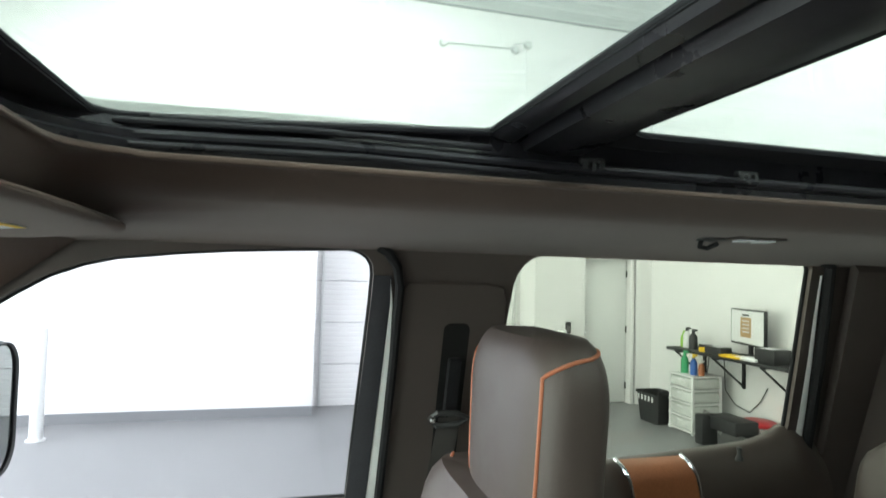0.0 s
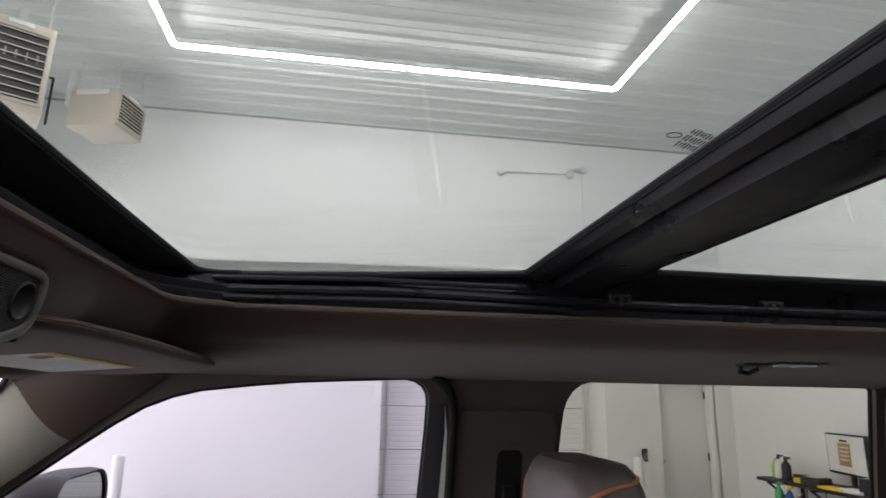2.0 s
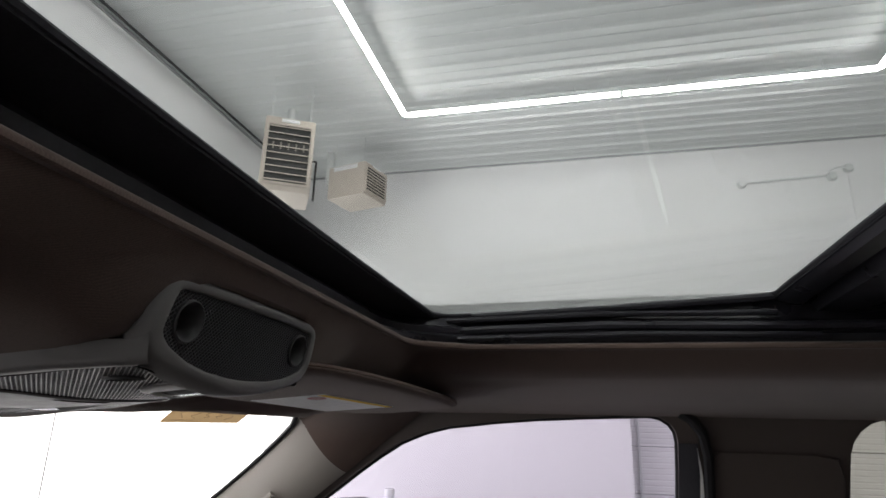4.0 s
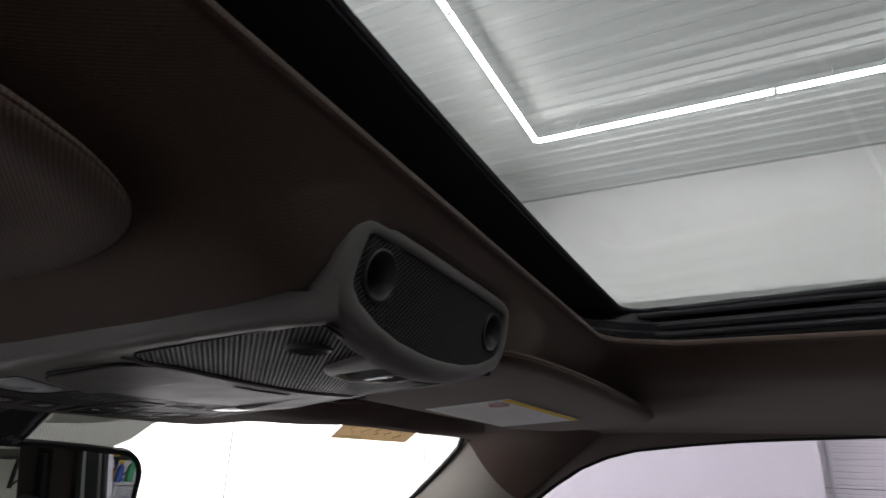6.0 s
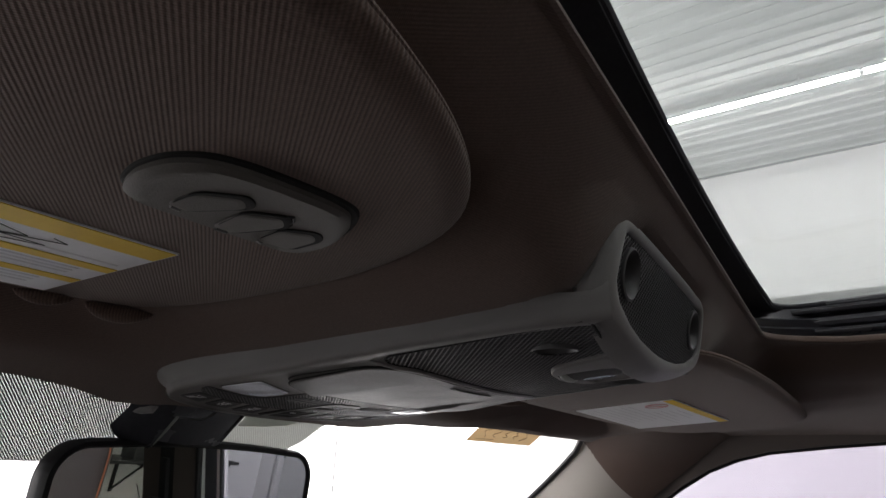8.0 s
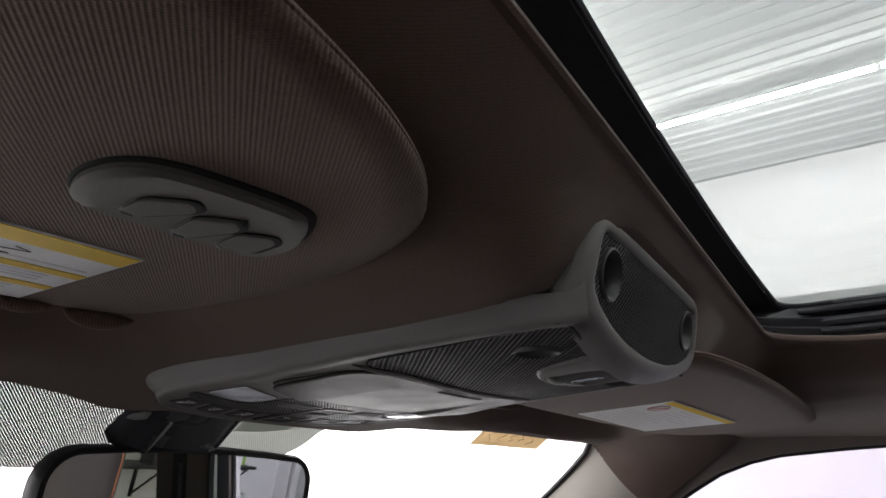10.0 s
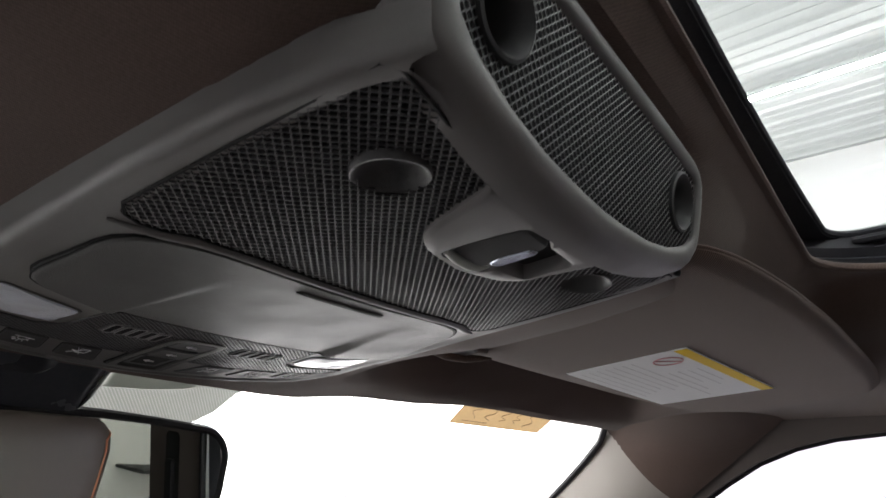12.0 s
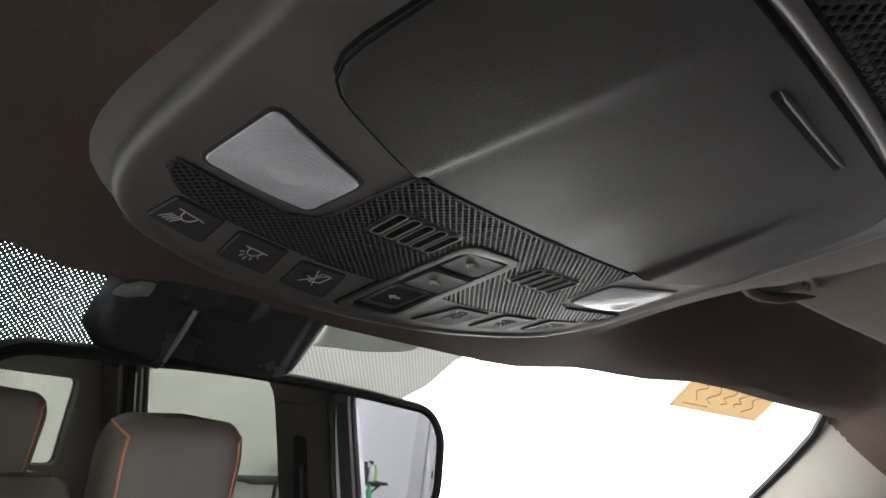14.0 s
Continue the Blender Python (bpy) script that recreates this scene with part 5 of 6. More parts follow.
# ---------- mirror, sensor housing and dotted windshield band ----------
PSI = radians(-4.8)
mirror = thing("rearview_mirror", (-0.42, 0, 1.70), "black framed rearview mirror hanging under the headliner", "mirror")
MM = Matrix.Translation((-0.405, -0.008, 1.7035)) @ Matrix.Rotation(-PSI, 4, "Z") @ Matrix.Rotation(radians(3.6), 4, "Y")


def fine_loop(pts):
    return [(p[0] + (q[0] - p[0]) * k / 5, p[1] + (q[1] - p[1]) * k / 5) for p, q in zip(pts, pts[1:] + pts[:1]) for k in range(5)]


def mframe(h, w, r, x):
    """A rounded outline with an arched top edge."""
    def arch(a, b):
        return b + (0.006 * (1 - (a / w) ** 2) - 0.001) * max(b, 0) / h
    return [(x, a, arch(a, b)) for a, b in fine_loop(rounded(-w, -h, w, h, r, 8))]


def housing():
    rings = [mframe(0.0305, 0.130, 0.020, 0.0055), mframe(0.0325, 0.132, 0.022, 0.0085), mframe(0.0355, 0.1355, 0.025, 0.008), mframe(0.0375, 0.1375, 0.026, 0.002), mframe(0.036, 0.135, 0.026, -0.012), mframe(0.026, 0.115, 0.024, -0.026), mframe(0.012, 0.06, 0.011, -0.032)]
    bm = bmesh.new()
    rows = [[bm.verts.new(MM @ Vector(p)) for p in r] for r in rings]
    n = len(rows[0])
    for a, b in zip(rows, rows[1:]):
        for i in range(n):
            bm.faces.new((a[i], a[(i + 1) % n], b[(i + 1) % n], b[i]))
    bm.faces.new(rows[-1])
    return bm


part("housing", housing(), RUBBER, mirror)
bm = bmesh.new()
bm.faces.new([bm.verts.new(MM @ Vector(p)) for p in mframe(0.0312, 0.1305, 0.020, 0.0062)])
part("mirror_glass", bm, MIRROR, mirror, "reflecting mirror glass", smooth=False)
part("stem", tube([MM @ Vector((-0.028, 0.01, 0.0)), (-0.455, -0.03, 1.712), (-0.46, -0.045, 1.722)], 0.011, 12), RUBBER, mirror)
hous = thing("sensor_housing", (-0.40, -0.05, 1.74), "black plastic sensor housing on the windshield", "sensor housing")
part("cover", sheet(lambda u, v: (-0.352 - 0.0395 * u, -0.1005 + 0.1035 * v - 0.004 * u * (1 - v), wz(-0.352 - 0.0395 * u) - 0.003 - (0.005 + 0.008 * u * 0.76) * min(1, 9 * v, 9 * (1 - v)) ** 0.5), 12, 18), GLOSS_BLACK, hous)
part("panel_edge", tube([(-0.367, -0.066, wz(-0.367) - 0.0130), (-0.380, -0.0670, wz(-0.380) - 0.0150), (-0.3915, -0.0682, wz(-0.3915) - 0.0160)], 0.0013, 8), PALE_TRIM, hous, "pale edge of the cover")
part("side_facet", sheet(lambda u, v: (-0.366 - 0.0255 * u, -0.0885 + 0.020 * v - 0.001 * u, wz(-0.366 - 0.0255 * u) - 0.0105 - 0.0045 * min(1, 1.1 * u) - 0.0035 * v), 10, 4), GLOSS_BLACK, hous, "glossy black side facet of the cover")
part("end_knob", tube([(-0.376, -0.0985, wz(-0.376) - 0.004), (-0.371, -0.0945, wz(-0.371) - 0.006), (-0.3665, -0.0890, wz(-0.3665) - 0.0085), (-0.364, -0.0850, wz(-0.364) - 0.0075)], [0.002, 0.0042, 0.0042, 0.001], 12), SLOT_RIM, hous, "grey rounded end of the cover")
part("upper_cover", sheet(lambda u, v: (-0.350 - 0.0245 * v, -0.086 + 0.052 * u, wz(-0.350 - 0.0245 * v) - 0.0075 - 0.0030 * math.sin(math.pi * v) - 0.0022 * min(1, 8 * u, 8 * (1 - u))), 20, 8), GLOSS_BLACK, hous)
low = ramp([(-0.050, -0.3720), (-0.0375, -0.3750), (-0.026, -0.3790), (0.006, -0.3826), (0.035, -0.3807), (0.060, -0.3765), (0.069, -0.3730), (0.0705, -0.3680)])
part("top_strip", sheet(lambda u, v: (-0.352 + (low(-0.05 + 0.1205 * u) + 0.352) * v, -0.05 + 0.1205 * u, wz(-0.352 + (low(-0.05 + 0.1205 * u) + 0.352) * v) - 0.0028), 40, 4), PALE_TRIM, hous, "pale smooth trim strip over the housing")
FR_L = [(-0.358, -0.30), (-0.358, -0.1015), (-0.3705, -0.1015), (-0.3770, -0.0925), (-0.4020, -0.0905), (-0.43, -0.10), (-0.43, -0.30)]
FR_R = [(-0.362, 0.003), (-0.362, 0.1185), (-0.366, 0.114), (-0.378, 0.1045), (-0.394, 0.100), (-0.4045, 0.0915), (-0.415, 0.080), (-0.425, 0.06), (-0.425, -0.006), (-0.4035, 0.0), (-0.3775, 0.005)]


EIGHT_OUT = ((1, 0), (0.5, 0.5), (0, 1), (-0.5, 0.5), (-1, 0), (-0.5, -0.5), (0, -1), (0.5, -0.5))
EIGHT_IN = [(math.cos(math.pi * k / 4), math.sin(math.pi * k / 4)) for k in range(8)]


def frit(poly, pitch, hole, drop=0.0015):
    bm = bmesh.new()
    h = pitch / 2
    for i in range(int(-0.44 / h), int(-0.35 / h)):
        for j in range(int(-0.32 / h), int(0.14 / h)):
            cx, cy = i * h, j * h
            if (i + j) % 2 or not inside((cx, cy), poly):
                continue
            a = [bm.verts.new((cx + dx * h, cy + dy * h, wz(cx + dx * h) - drop)) for dx, dy in EIGHT_OUT]
            if not hole:
                bm.faces.new(a)
                continue
            b = [bm.verts.new((cx + dx * h * hole, cy + dy * h * hole, wz(cx + dx * h * hole) - drop)) for dx, dy in EIGHT_IN]
            for k in range(8):
                bm.faces.new((a[k], a[(k + 1) % 8], b[(k + 1) % 8], b[k]))
    return bm


structure(part("windshield_frit", frit(FR_L, 0.0021, 0.205), RUBBER, smooth=False), "black dotted print band on the windshield", "windshield print")
structure(part("windshield_frit", frit(FR_R, 0.0026, 0.42), FRIT_GREY, smooth=False), "grey dotted print band on the windshield", "windshield print")
structure(part("windshield_frit", patch(FR_R, 0.0004, lambda x, y, d=0.0: Vector((x, y, wz(x) - d)), depth=0.0003, lip=0.0001), FRIT_DARK, smooth=False), "dark grey print behind the dotted windshield band", "windshield print")
stick = thing("paper_tag", (-0.352, 0.48, 1.785), "kraft paper tag with a scrawled mark taped on the windshield", "tag")
sface = lambda x, y, d=0.0: Vector((x, y, wz(x) - 0.002 - d))
sq = [(-0.334, 0.380), (-0.332, 0.582), (-0.3695, 0.582), (-0.3725, 0.384)]
part("paper", patch(sq, 0.0005, sface, lip=0.0001, depth=0.001), CARD, stick)
rng = random.Random(3)
for k in range(5):
    y0, turn = 0.412 + k * 0.031, rng.uniform(2.2, 4.2)
    path = []
    for j in range(15):
        a = turn * j / 14 * math.pi / 2 + k
        path.append(sface(-0.3525 + 0.0095 * (1 - 2 * j / 14) * (1 if k % 2 else -1) + 0.002 * math.sin(a), y0 + 0.007 * math.cos(2.1 * a), 0.0012))
    part("scrawl", tube(path, 0.00045, 4), PENCIL, stick)
part("underline", tube([sface(-0.3665, 0.40, 0.0012), sface(-0.3655, 0.45, 0.0012)], 0.0005, 4), PENCIL, stick)


# ---------- door pillar fittings ----------
side_pt = lambda x, z, d=0.0: Vector((x, ys(z) - d, z))
bp_out = [(0.437, 1.736), (0.445, 1.744), (0.60, 1.744), (0.632, 1.738), (0.641, 1.71), (0.632, 1.30), (0.425, 1.30), (0.432, 1.55)]


def slab(poly, d, face=side_pt, lip=0.006, depth=0.02, rings=5):
    return patch(poly, d, face, rings=rings, lip=lip, depth=depth, step=0.02)


bpil = thing("pillar_cover", (0.54, 0.8, 1.3), "dark grey-brown plastic door pillar cover", "pillar cover")
part("cover", slab(bp_out, 0.007, lip=0.004, depth=0.012), TRIM_BROWN, bpil)
part("belt_slot", slab(rounded(0.520, 1.33, 0.572, 1.668, 0.014), 0.0080, lip=0.002, depth=0.006), HOLE_SHADE, bpil)
belt = thing("seat_belt", (0.53, 0.78, 1.3), "dark seat belt hanging from its height adjuster", "seat belt")
part("adjuster", slab(rounded(0.534, 1.49, 0.560, 1.60, 0.004), 0.020, lip=0.006, depth=0.015), RUBBER, belt)
part("guide_ring", tube([side_pt(0.500, 1.487, 0.045), side_pt(0.512, 1.500, 0.052), side_pt(0.55, 1.498, 0.055), side_pt(0.575, 1.487, 0.05), side_pt(0.55, 1.476, 0.055), side_pt(0.512, 1.474, 0.052)], 0.006, 8, closed=True), PLASTIC_DARK, belt)
part("knob", lathe([(0, 0.008), (0.006, 0.006), (0.008, 0), (0.006, -0.006)], side_pt(0.503, 1.486, 0.05), (0, -1, 0), 12), CHROME, belt)
part("webbing", sheet(lambda u, v: side_pt(0.515 + 0.045 * v - 0.05 * u, 1.49 - 0.55 * u, 0.05 - 0.01 * u), 10, 6), WEBBING, belt)


def post_strip(name, pts, mat, lab):
    bm = bmesh.new()
    rows = [[bm.verts.new(side_pt(x0, z, 0.0015)), bm.verts.new(side_pt((x0 + x1) / 2, z, 0.006)), bm.verts.new(side_pt(x1, z, 0.006))] for x0, x1, z in pts]
    for a, b in zip(rows, rows[1:]):
        for k in range(2):
            bm.faces.new((a[k], a[k + 1], b[k + 1], b[k]))
    structure(part(name, bm, mat), lab, "door frame")


post_strip("door_post_gap", [(0.380, 0.412, 1.755), (0.378, 0.413, 1.70), (0.372, 0.408, 1.58), (0.364, 0.402, 1.45), (0.356, 0.396, 1.31)], SEAL_BLACK, "black window channel beside the door post")
post_strip("door_post_paint", [(0.409, 0.411, 1.748), (0.409, 0.418, 1.70), (0.402, 0.420, 1.58), (0.396, 0.418, 1.45), (0.390, 0.414, 1.31)], WHITE_BODY, "white painted door post edge")
structure(part("door_weatherstrip", tube([side_pt(0.385, 1.806, 0.006), side_pt(0.402, 1.796, 0.008), side_pt(0.420, 1.772, 0.010), side_pt(0.428, 1.735, 0.010), side_pt(0.427, 1.58, 0.010), side_pt(0.424, 1.45, 0.010), side_pt(0.420, 1.30, 0.010)], 0.009, 8), RUBBER), "black door weatherstrip", "seal")
post_strip("door_post_paint", [(1.386, 1.388, 1.78), (1.394, 1.399, 1.70), (1.410, 1.419, 1.58), (1.424, 1.438, 1.45), (1.430, 1.446, 1.38)], WHITE_BODY, "white painted rear door post edge")
structure(part("door_weatherstrip", tube([side_pt(1.375, 1.812, 0.006), side_pt(1.400, 1.800, 0.010), side_pt(1.412, 1.72, 0.012), side_pt(1.432, 1.58, 0.014), side_pt(1.455, 1.40, 0.014), side_pt(1.465, 1.30, 0.014)], 0.012, 8), RUBBER), "black door weatherstrip", "seal")
structure(part("rear_pillar_cover", slab([(1.455, 1.81), (1.60, 1.81), (1.60, 1.0), (1.50, 1.0), (1.49, 1.4)], 0.03, lip=0.02), TRIM_BROWN), "dark brown rear pillar cover", "pillar cover")
# rear door sill trim with the leather wrapped grip
sill = thing("door_sill_trim", (1.1, 0.84, 1.2), "dark padded rear door sill with saddle leather grip and chrome bands", "door trim")
top = ramp([(0.60, 1.352), (0.93, 1.356), (1.2, 1.372), (1.30, 1.380), (1.36, 1.395), (1.40, 1.42), (1.45, 1.40), (1.5, 1.36)])
part("pad", sheet(lambda u, v: (0.60 + 0.9 * u, ys(1.36) - 0.065 * math.sin(min(v * 1.6, 1) * math.pi / 2) + 0.012, top(0.60 + 0.9 * u) + 0.004 - 0.25 * max(0, v - 0.12) ** 1.1 - 0.0 * u), 40, 14), LEATHER, sill)
part("leather_insert", sheet(lambda u, v: (0.925 + 0.165 * u + 0.03 * v, ys(1.36) - 0.030 - 0.040 * math.sin(min(v * 2.2, 1) * math.pi / 2), 1.372 - 0.11 * v ** 1.3), 10, 12), SADDLE, sill, "saddle brown leather insert")
for x in (0.925, 1.09):
    part("chrome_band", tube([(x + 0.03 * v, ys(1.36) - 0.032 - 0.041 * math.sin(min(v * 2.2, 1) * math.pi / 2), 1.374 - 0.11 * v ** 1.3) for v in [k / 10 for k in range(11)]], 0.0045, 8), CHROME, sill)
part("lock_pin", lathe([(0, 0.03), (0.006, 0.028), (0.005, 0.012), (0.009, 0.004), (0.009, 0)], (1.215, 0.842, 1.366), seg=12), PLASTIC_DARK, sill, "black lock pin")
# reading lamp and coat hook over the rear door
rl = thing("reading_lamp", (0.952, 0.518, 1.83), "small rear reading lamp with a pale lens", "lamp")
lamp_f = lambda x, y, d=0.0: Vector((x, y, liner(x, y) - d))
part("base", patch(rounded(0.902, 0.497, 1.000, 0.540, 0.010), 0.003, lamp_f), TRIM_BROWN, rl)
for x0, x1 in ((0.915, 0.947), (0.949, 0.985)):
    part("lens", patch(rounded(x0, 0.508, x1, 0.530, 0.004), 0.0055, lamp_f), LENS, rl)
hk = thing("coat_hook", (0.878, 0.535, 1.83), "folded dark plastic coat hook", "hook")
part("hook", tube([lamp_f(0.862, 0.534, 0.003), lamp_f(0.868, 0.546, 0.012), lamp_f(0.884, 0.548, 0.014), lamp_f(0.893, 0.534, 0.008)], 0.004, 8), RUBBER, hk)
part("base", patch(rounded(0.855, 0.517, 0.900, 0.545, 0.01), 0.004, lamp_f), PLASTIC_DARK, hk)


# ---------- seats ----------
def cushion_fn(cx, cy, z0, z1, hx, hy, lean=0.0, top=0.05, e=4.5, taper=0.06, bottom=0.03):
    """A cushion: super-ellipse sections with a domed top and a rounded foot."""
    def fn(u, v):
        a = 2 * math.pi * u
        z = z0 + (z1 - z0) * v
        k = 1.0
        if z > z1 - top:
            k = max(1 - ((z - (z1 - top)) / top) ** 2.6, 0) ** (1 / 2.6)
        if z < z0 + bottom:
            k = min(k, max(1 - ((z0 + bottom - z) / bottom) ** 2, 0) ** 0.5 * 0.35 + 0.65)
        t = 1 - taper * (1 - v)
        c, s = math.cos(a), math.sin(a)
        return Vector((cx + lean * (z - z0) + hx * (0.28 + 0.72 * k) * abs(c) ** (2 / e) * (1 if c > 0 else -1) * (k if v == 1 else 1),
                       cy + hy * t * (0.36 + 0.64 * k) * abs(s) ** (2 / e) * (1 if s > 0 else -1) * (k if v == 1 else 1), z))
    return fn


def padded(*sizes, **more):
    return sheet(cushion_fn(*sizes, **more), 56, 26, closed=True)


def seat(cy, cx=0.0, front=True):
    group = "front seats" if front else "rear seats"
    st = thing("front_seat" if front else "rear_seat", (0.5 + cx, cy, 0.61), "brown leather car seat with orange piping and a padded headrest", "seat", group)
    part("cushion", padded(0.12 + cx, cy, 0.61, 0.95, 0.28, 0.26, 0, 0.08), LEATHER, st)
    part("backrest", padded(0.36 + cx, cy, 0.85, 1.475, 0.075, 0.265, 0.22, 0.10), LEATHER, st)
    head_fn = cushion_fn(0.507 + cx, cy, 1.43, 1.690, 0.060, 0.158, 0.03, 0.105, e=3.0, taper=0.10, bottom=0.05)
    hr = part("headrest", sheet(head_fn, 56, 30, closed=True), LEATHER, st, "plump leather headrest with orange piping")
    for s in (1, -1):
        uf, ur = (0.5 - s * 0.135) % 1.0, s * 0.10 % 1.0
        swing = (0.5 - s * 0.135) - s * 0.10 if s > 0 else (0.635 - 0.90)
        path = [head_fn(uf, 0.04 + 0.76 * k / 16) for k in range(17)]
        path += [head_fn((uf - swing * (k / 10) ** 1.3) % 1.0, 0.80 + 0.115 * math.sin(k / 10 * math.pi / 2)) for k in range(1, 11)]
        part("piping", tube(path, 0.0028, 8), ORANGE, hr, "orange leather piping")
        part("post", tube([(0.51 + cx, cy + s * 0.06, 1.40), (0.512 + cx, cy + s * 0.06, 1.47)], 0.006, 10), CHROME, st)
        sh = [Vector((0.425 + cx + 0.22 * (z - 1.30), cy + s * (0.235 - 0.35 * max(0, z - 1.36)), z)) for z in (1.05, 1.2, 1.33, 1.40, 1.44, 1.46)]
        part("back_piping", tube(sh, 0.003, 8), ORANGE, st)
    return st


seat(0.507, 0.05)
seat(-0.507, 0.05)
for y in (0.42, -0.42):
    seat(y, 0.92, False)

# ---------- outside mirror ----------
for s in (1,):
    om = thing("side_mirror", (-0.38, s * 1.1, 1.3), "black shelled outside mirror on the front door", "mirror")
    shell = bmesh.new()
    rows = []
    for x, k in ((-0.335, 0.97), (-0.331, 1.0), (-0.355, 1.03), (-0.415, 1.0), (-0.465, 0.80), (-0.485, 0.45)):
        rows.append([shell.verts.new((x, s * (1.125 + (a - 1.125) * k), 1.452 + (b - 1.452) * k)) for a, b in rounded(0.985, 1.312, 1.265, 1.592, [0.05, 0.06, 0.07, 0.06], 6)])
    for a, b in zip(rows, rows[1:]):
        for i in range(len(a)):
            shell.faces.new((a[i], a[(i + 1) % len(a)], b[(i + 1) % len(a)], b[i]))
    shell.faces.new(rows[-1])
    part("shell", shell, PLASTIC_DARK, om)
    gm = bmesh.new()
    gm.faces.new([gm.verts.new((-0.338, s * a, b)) for a, b in rounded(0.990, 1.318, 1.260, 1.586, [0.05, 0.06, 0.07, 0.06], 6)])
    part("mirror_glass", gm, MIRROR, om, "reflecting mirror glass", smooth=False)
    part("arm", tube([(-0.40, s * 0.93, 1.33), (-0.39, s * 1.0, 1.36)], 0.035, 10), PLASTIC_DARK, om)

# ---------- glass maker's mark on the sunroof ----------
mk = thing("glass_mark", (0.448, -0.018, 1.945), "small grey printed maker's mark on the sunroof glass", "print")
gz = 1.9465
part("oval", tube([(0.434 + 0.0055 * math.cos(a), -0.022 + 0.0038 * math.sin(a), gz) for a in [k * math.pi / 12 for k in range(24)]], 0.0004, 4, closed=True), INK, mk)
for k in range(7):
    for j in range(3):
        part("print_bar", box((0.4435 + 0.0030 * k, -0.030 + 0.010 * j + 0.0012 * k, gz), (0.0012, 0.0055 + 0.0016 * ((k * 7 + j) % 3), 0.0005)), INK, mk, smooth=False)


# ---------- workshop fittings ----------
def heater(cx, cy, cz, turn, w, h, d, lab):
    ht = thing("unit_heater", (cx, cy, cz - h / 2), lab, "heater", "ceiling heaters")
    R = Matrix.Translation((cx, cy, cz)) @ Matrix.Rotation(radians(turn), 4, "Z")
    part("cabinet", shift(box((0, 0, 0), (d, w, h), 0.012), R), HEATER, ht)
    part("louver_frame", shift(merge(box((d / 2, 0, h * 0.40), (0.03, w * 0.92, 0.03), 0.004), box((d / 2, 0, -h * 0.40), (0.03, w * 0.92, 0.03), 0.004), box((d / 2, w * 0.44, 0), (0.03, 0.03, h * 0.82), 0.004), box((d / 2, -w * 0.44, 0), (0.03, 0.03, h * 0.82), 0.004)), R), HEATER, ht)
    part("opening", shift(box((d / 2 + 0.002, 0, 0), (0.006, w * 0.86, h * 0.78)), R), PLASTIC_DARK, ht)
    for k in range(9):
        z = -h * 0.36 + k * h * 0.09
        part("louver", shift(box((d / 2 + 0.015, 0, z), (0.035, w * 0.86, 0.011), 0.001, Matrix.Rotation(radians(25), 4, "Y")), R), HEATER, ht)
    for k in range(5):
        part("fin", shift(box((d / 2 + 0.008, (k - 2) * w * 0.15, h * 0.1), (0.010, w * 0.035, h * 0.09), 0.002), R), PILLAR, ht)
    part("name_plate", shift(box((d / 2 + 0.006, 0, h * 0.455), (0.006, w * 0.36, h * 0.05), 0.002), R), LABEL, ht)
    part("side_label", shift(box((-0.02, -w / 2 - 0.002, h * 0.40), (d * 0.66, 0.006, h * 0.13), 0.001), R), LABEL, ht)
    part("top_plate", shift(box((0, 0, h / 2 + 0.01), (d * 0.7, w * 0.7, 0.02), 0.004), R), LABEL, ht)
    for a in (-1, 1):
        for b in (-1, 1):
            p = R @ Vector((a * d * 0.4, b * w * 0.4, h / 2))
            part("hanger", tube([p, (p.x, p.y, H)], 0.004, 6), STEEL, ht)
    part("flue", shift(tube([(-d / 2, 0, 0.1), (-d / 2 - 0.12, 0, 0.1), (-d / 2 - 0.2, 0, 0.16), (-d / 2 - 0.2, 0, H - cz)], 0.05, 10), R), STEEL, ht)
    return ht


heater(-2.86, 4.96, 4.50, -60, 0.52, 0.84, 0.50, "beige unit heater with dark louvers hung from the ceiling")
heater(-2.62, 6.40, 4.81, -14, 0.51, 0.445, 0.57, "boxy beige unit heater hung in the corner")
pipe = thing("ceiling_pipe", (-3.7, 3, H - 0.12), "thin dark gas pipe under the ceiling", "pipe")
part("run", tube([(-3.78, -4.2, H - 0.10), (-3.78, 6.4, H - 0.10), (-3.3, 6.5, H - 0.12)], 0.014, 8), BLACK_METAL, pipe)
part("wire", tube([(-3.86, -4.2, H - 0.03), (-3.86, 6.9, H - 0.03)], 0.008, 6), BLACK_METAL, pipe)
part("drop", tube([(-3.3, 6.5, H - 0.12), (-3.3, 6.5, 4.7)], 0.014, 8), BLACK_METAL, pipe)
con = thing("wall_conduit", (2.8, Y1, 4.88), "thin white conduit with two round boxes on the wall", "conduit")
part("rod", tube([(2.24, Y1 - 0.03, 4.85), (3.24, Y1 - 0.03, 4.885)], 0.012, 8), STEEL, con)
part("arm", tube([(3.20, Y1 - 0.06, 4.93), (3.30, Y1 - 0.10, 4.955), (3.43, Y1 - 0.04, 4.965)], 0.012, 8), STEEL, con)
part("down_wire", tube([(3.42, Y1 - 0.012, 4.96), (3.415, Y1 - 0.012, 3.4)], 0.006, 6), WALL, con)
for x, z in ((2.22, 4.845), (3.24, 4.87), (3.43, 4.965)):
    part("round_box", lathe([(0, 0.07), (0.045, 0.065), (0.055, 0.04), (0.055, 0)], (x, Y1, z), (0, -1, 0), 16), STEEL if x > 3 else WHITE_PLASTIC, con)
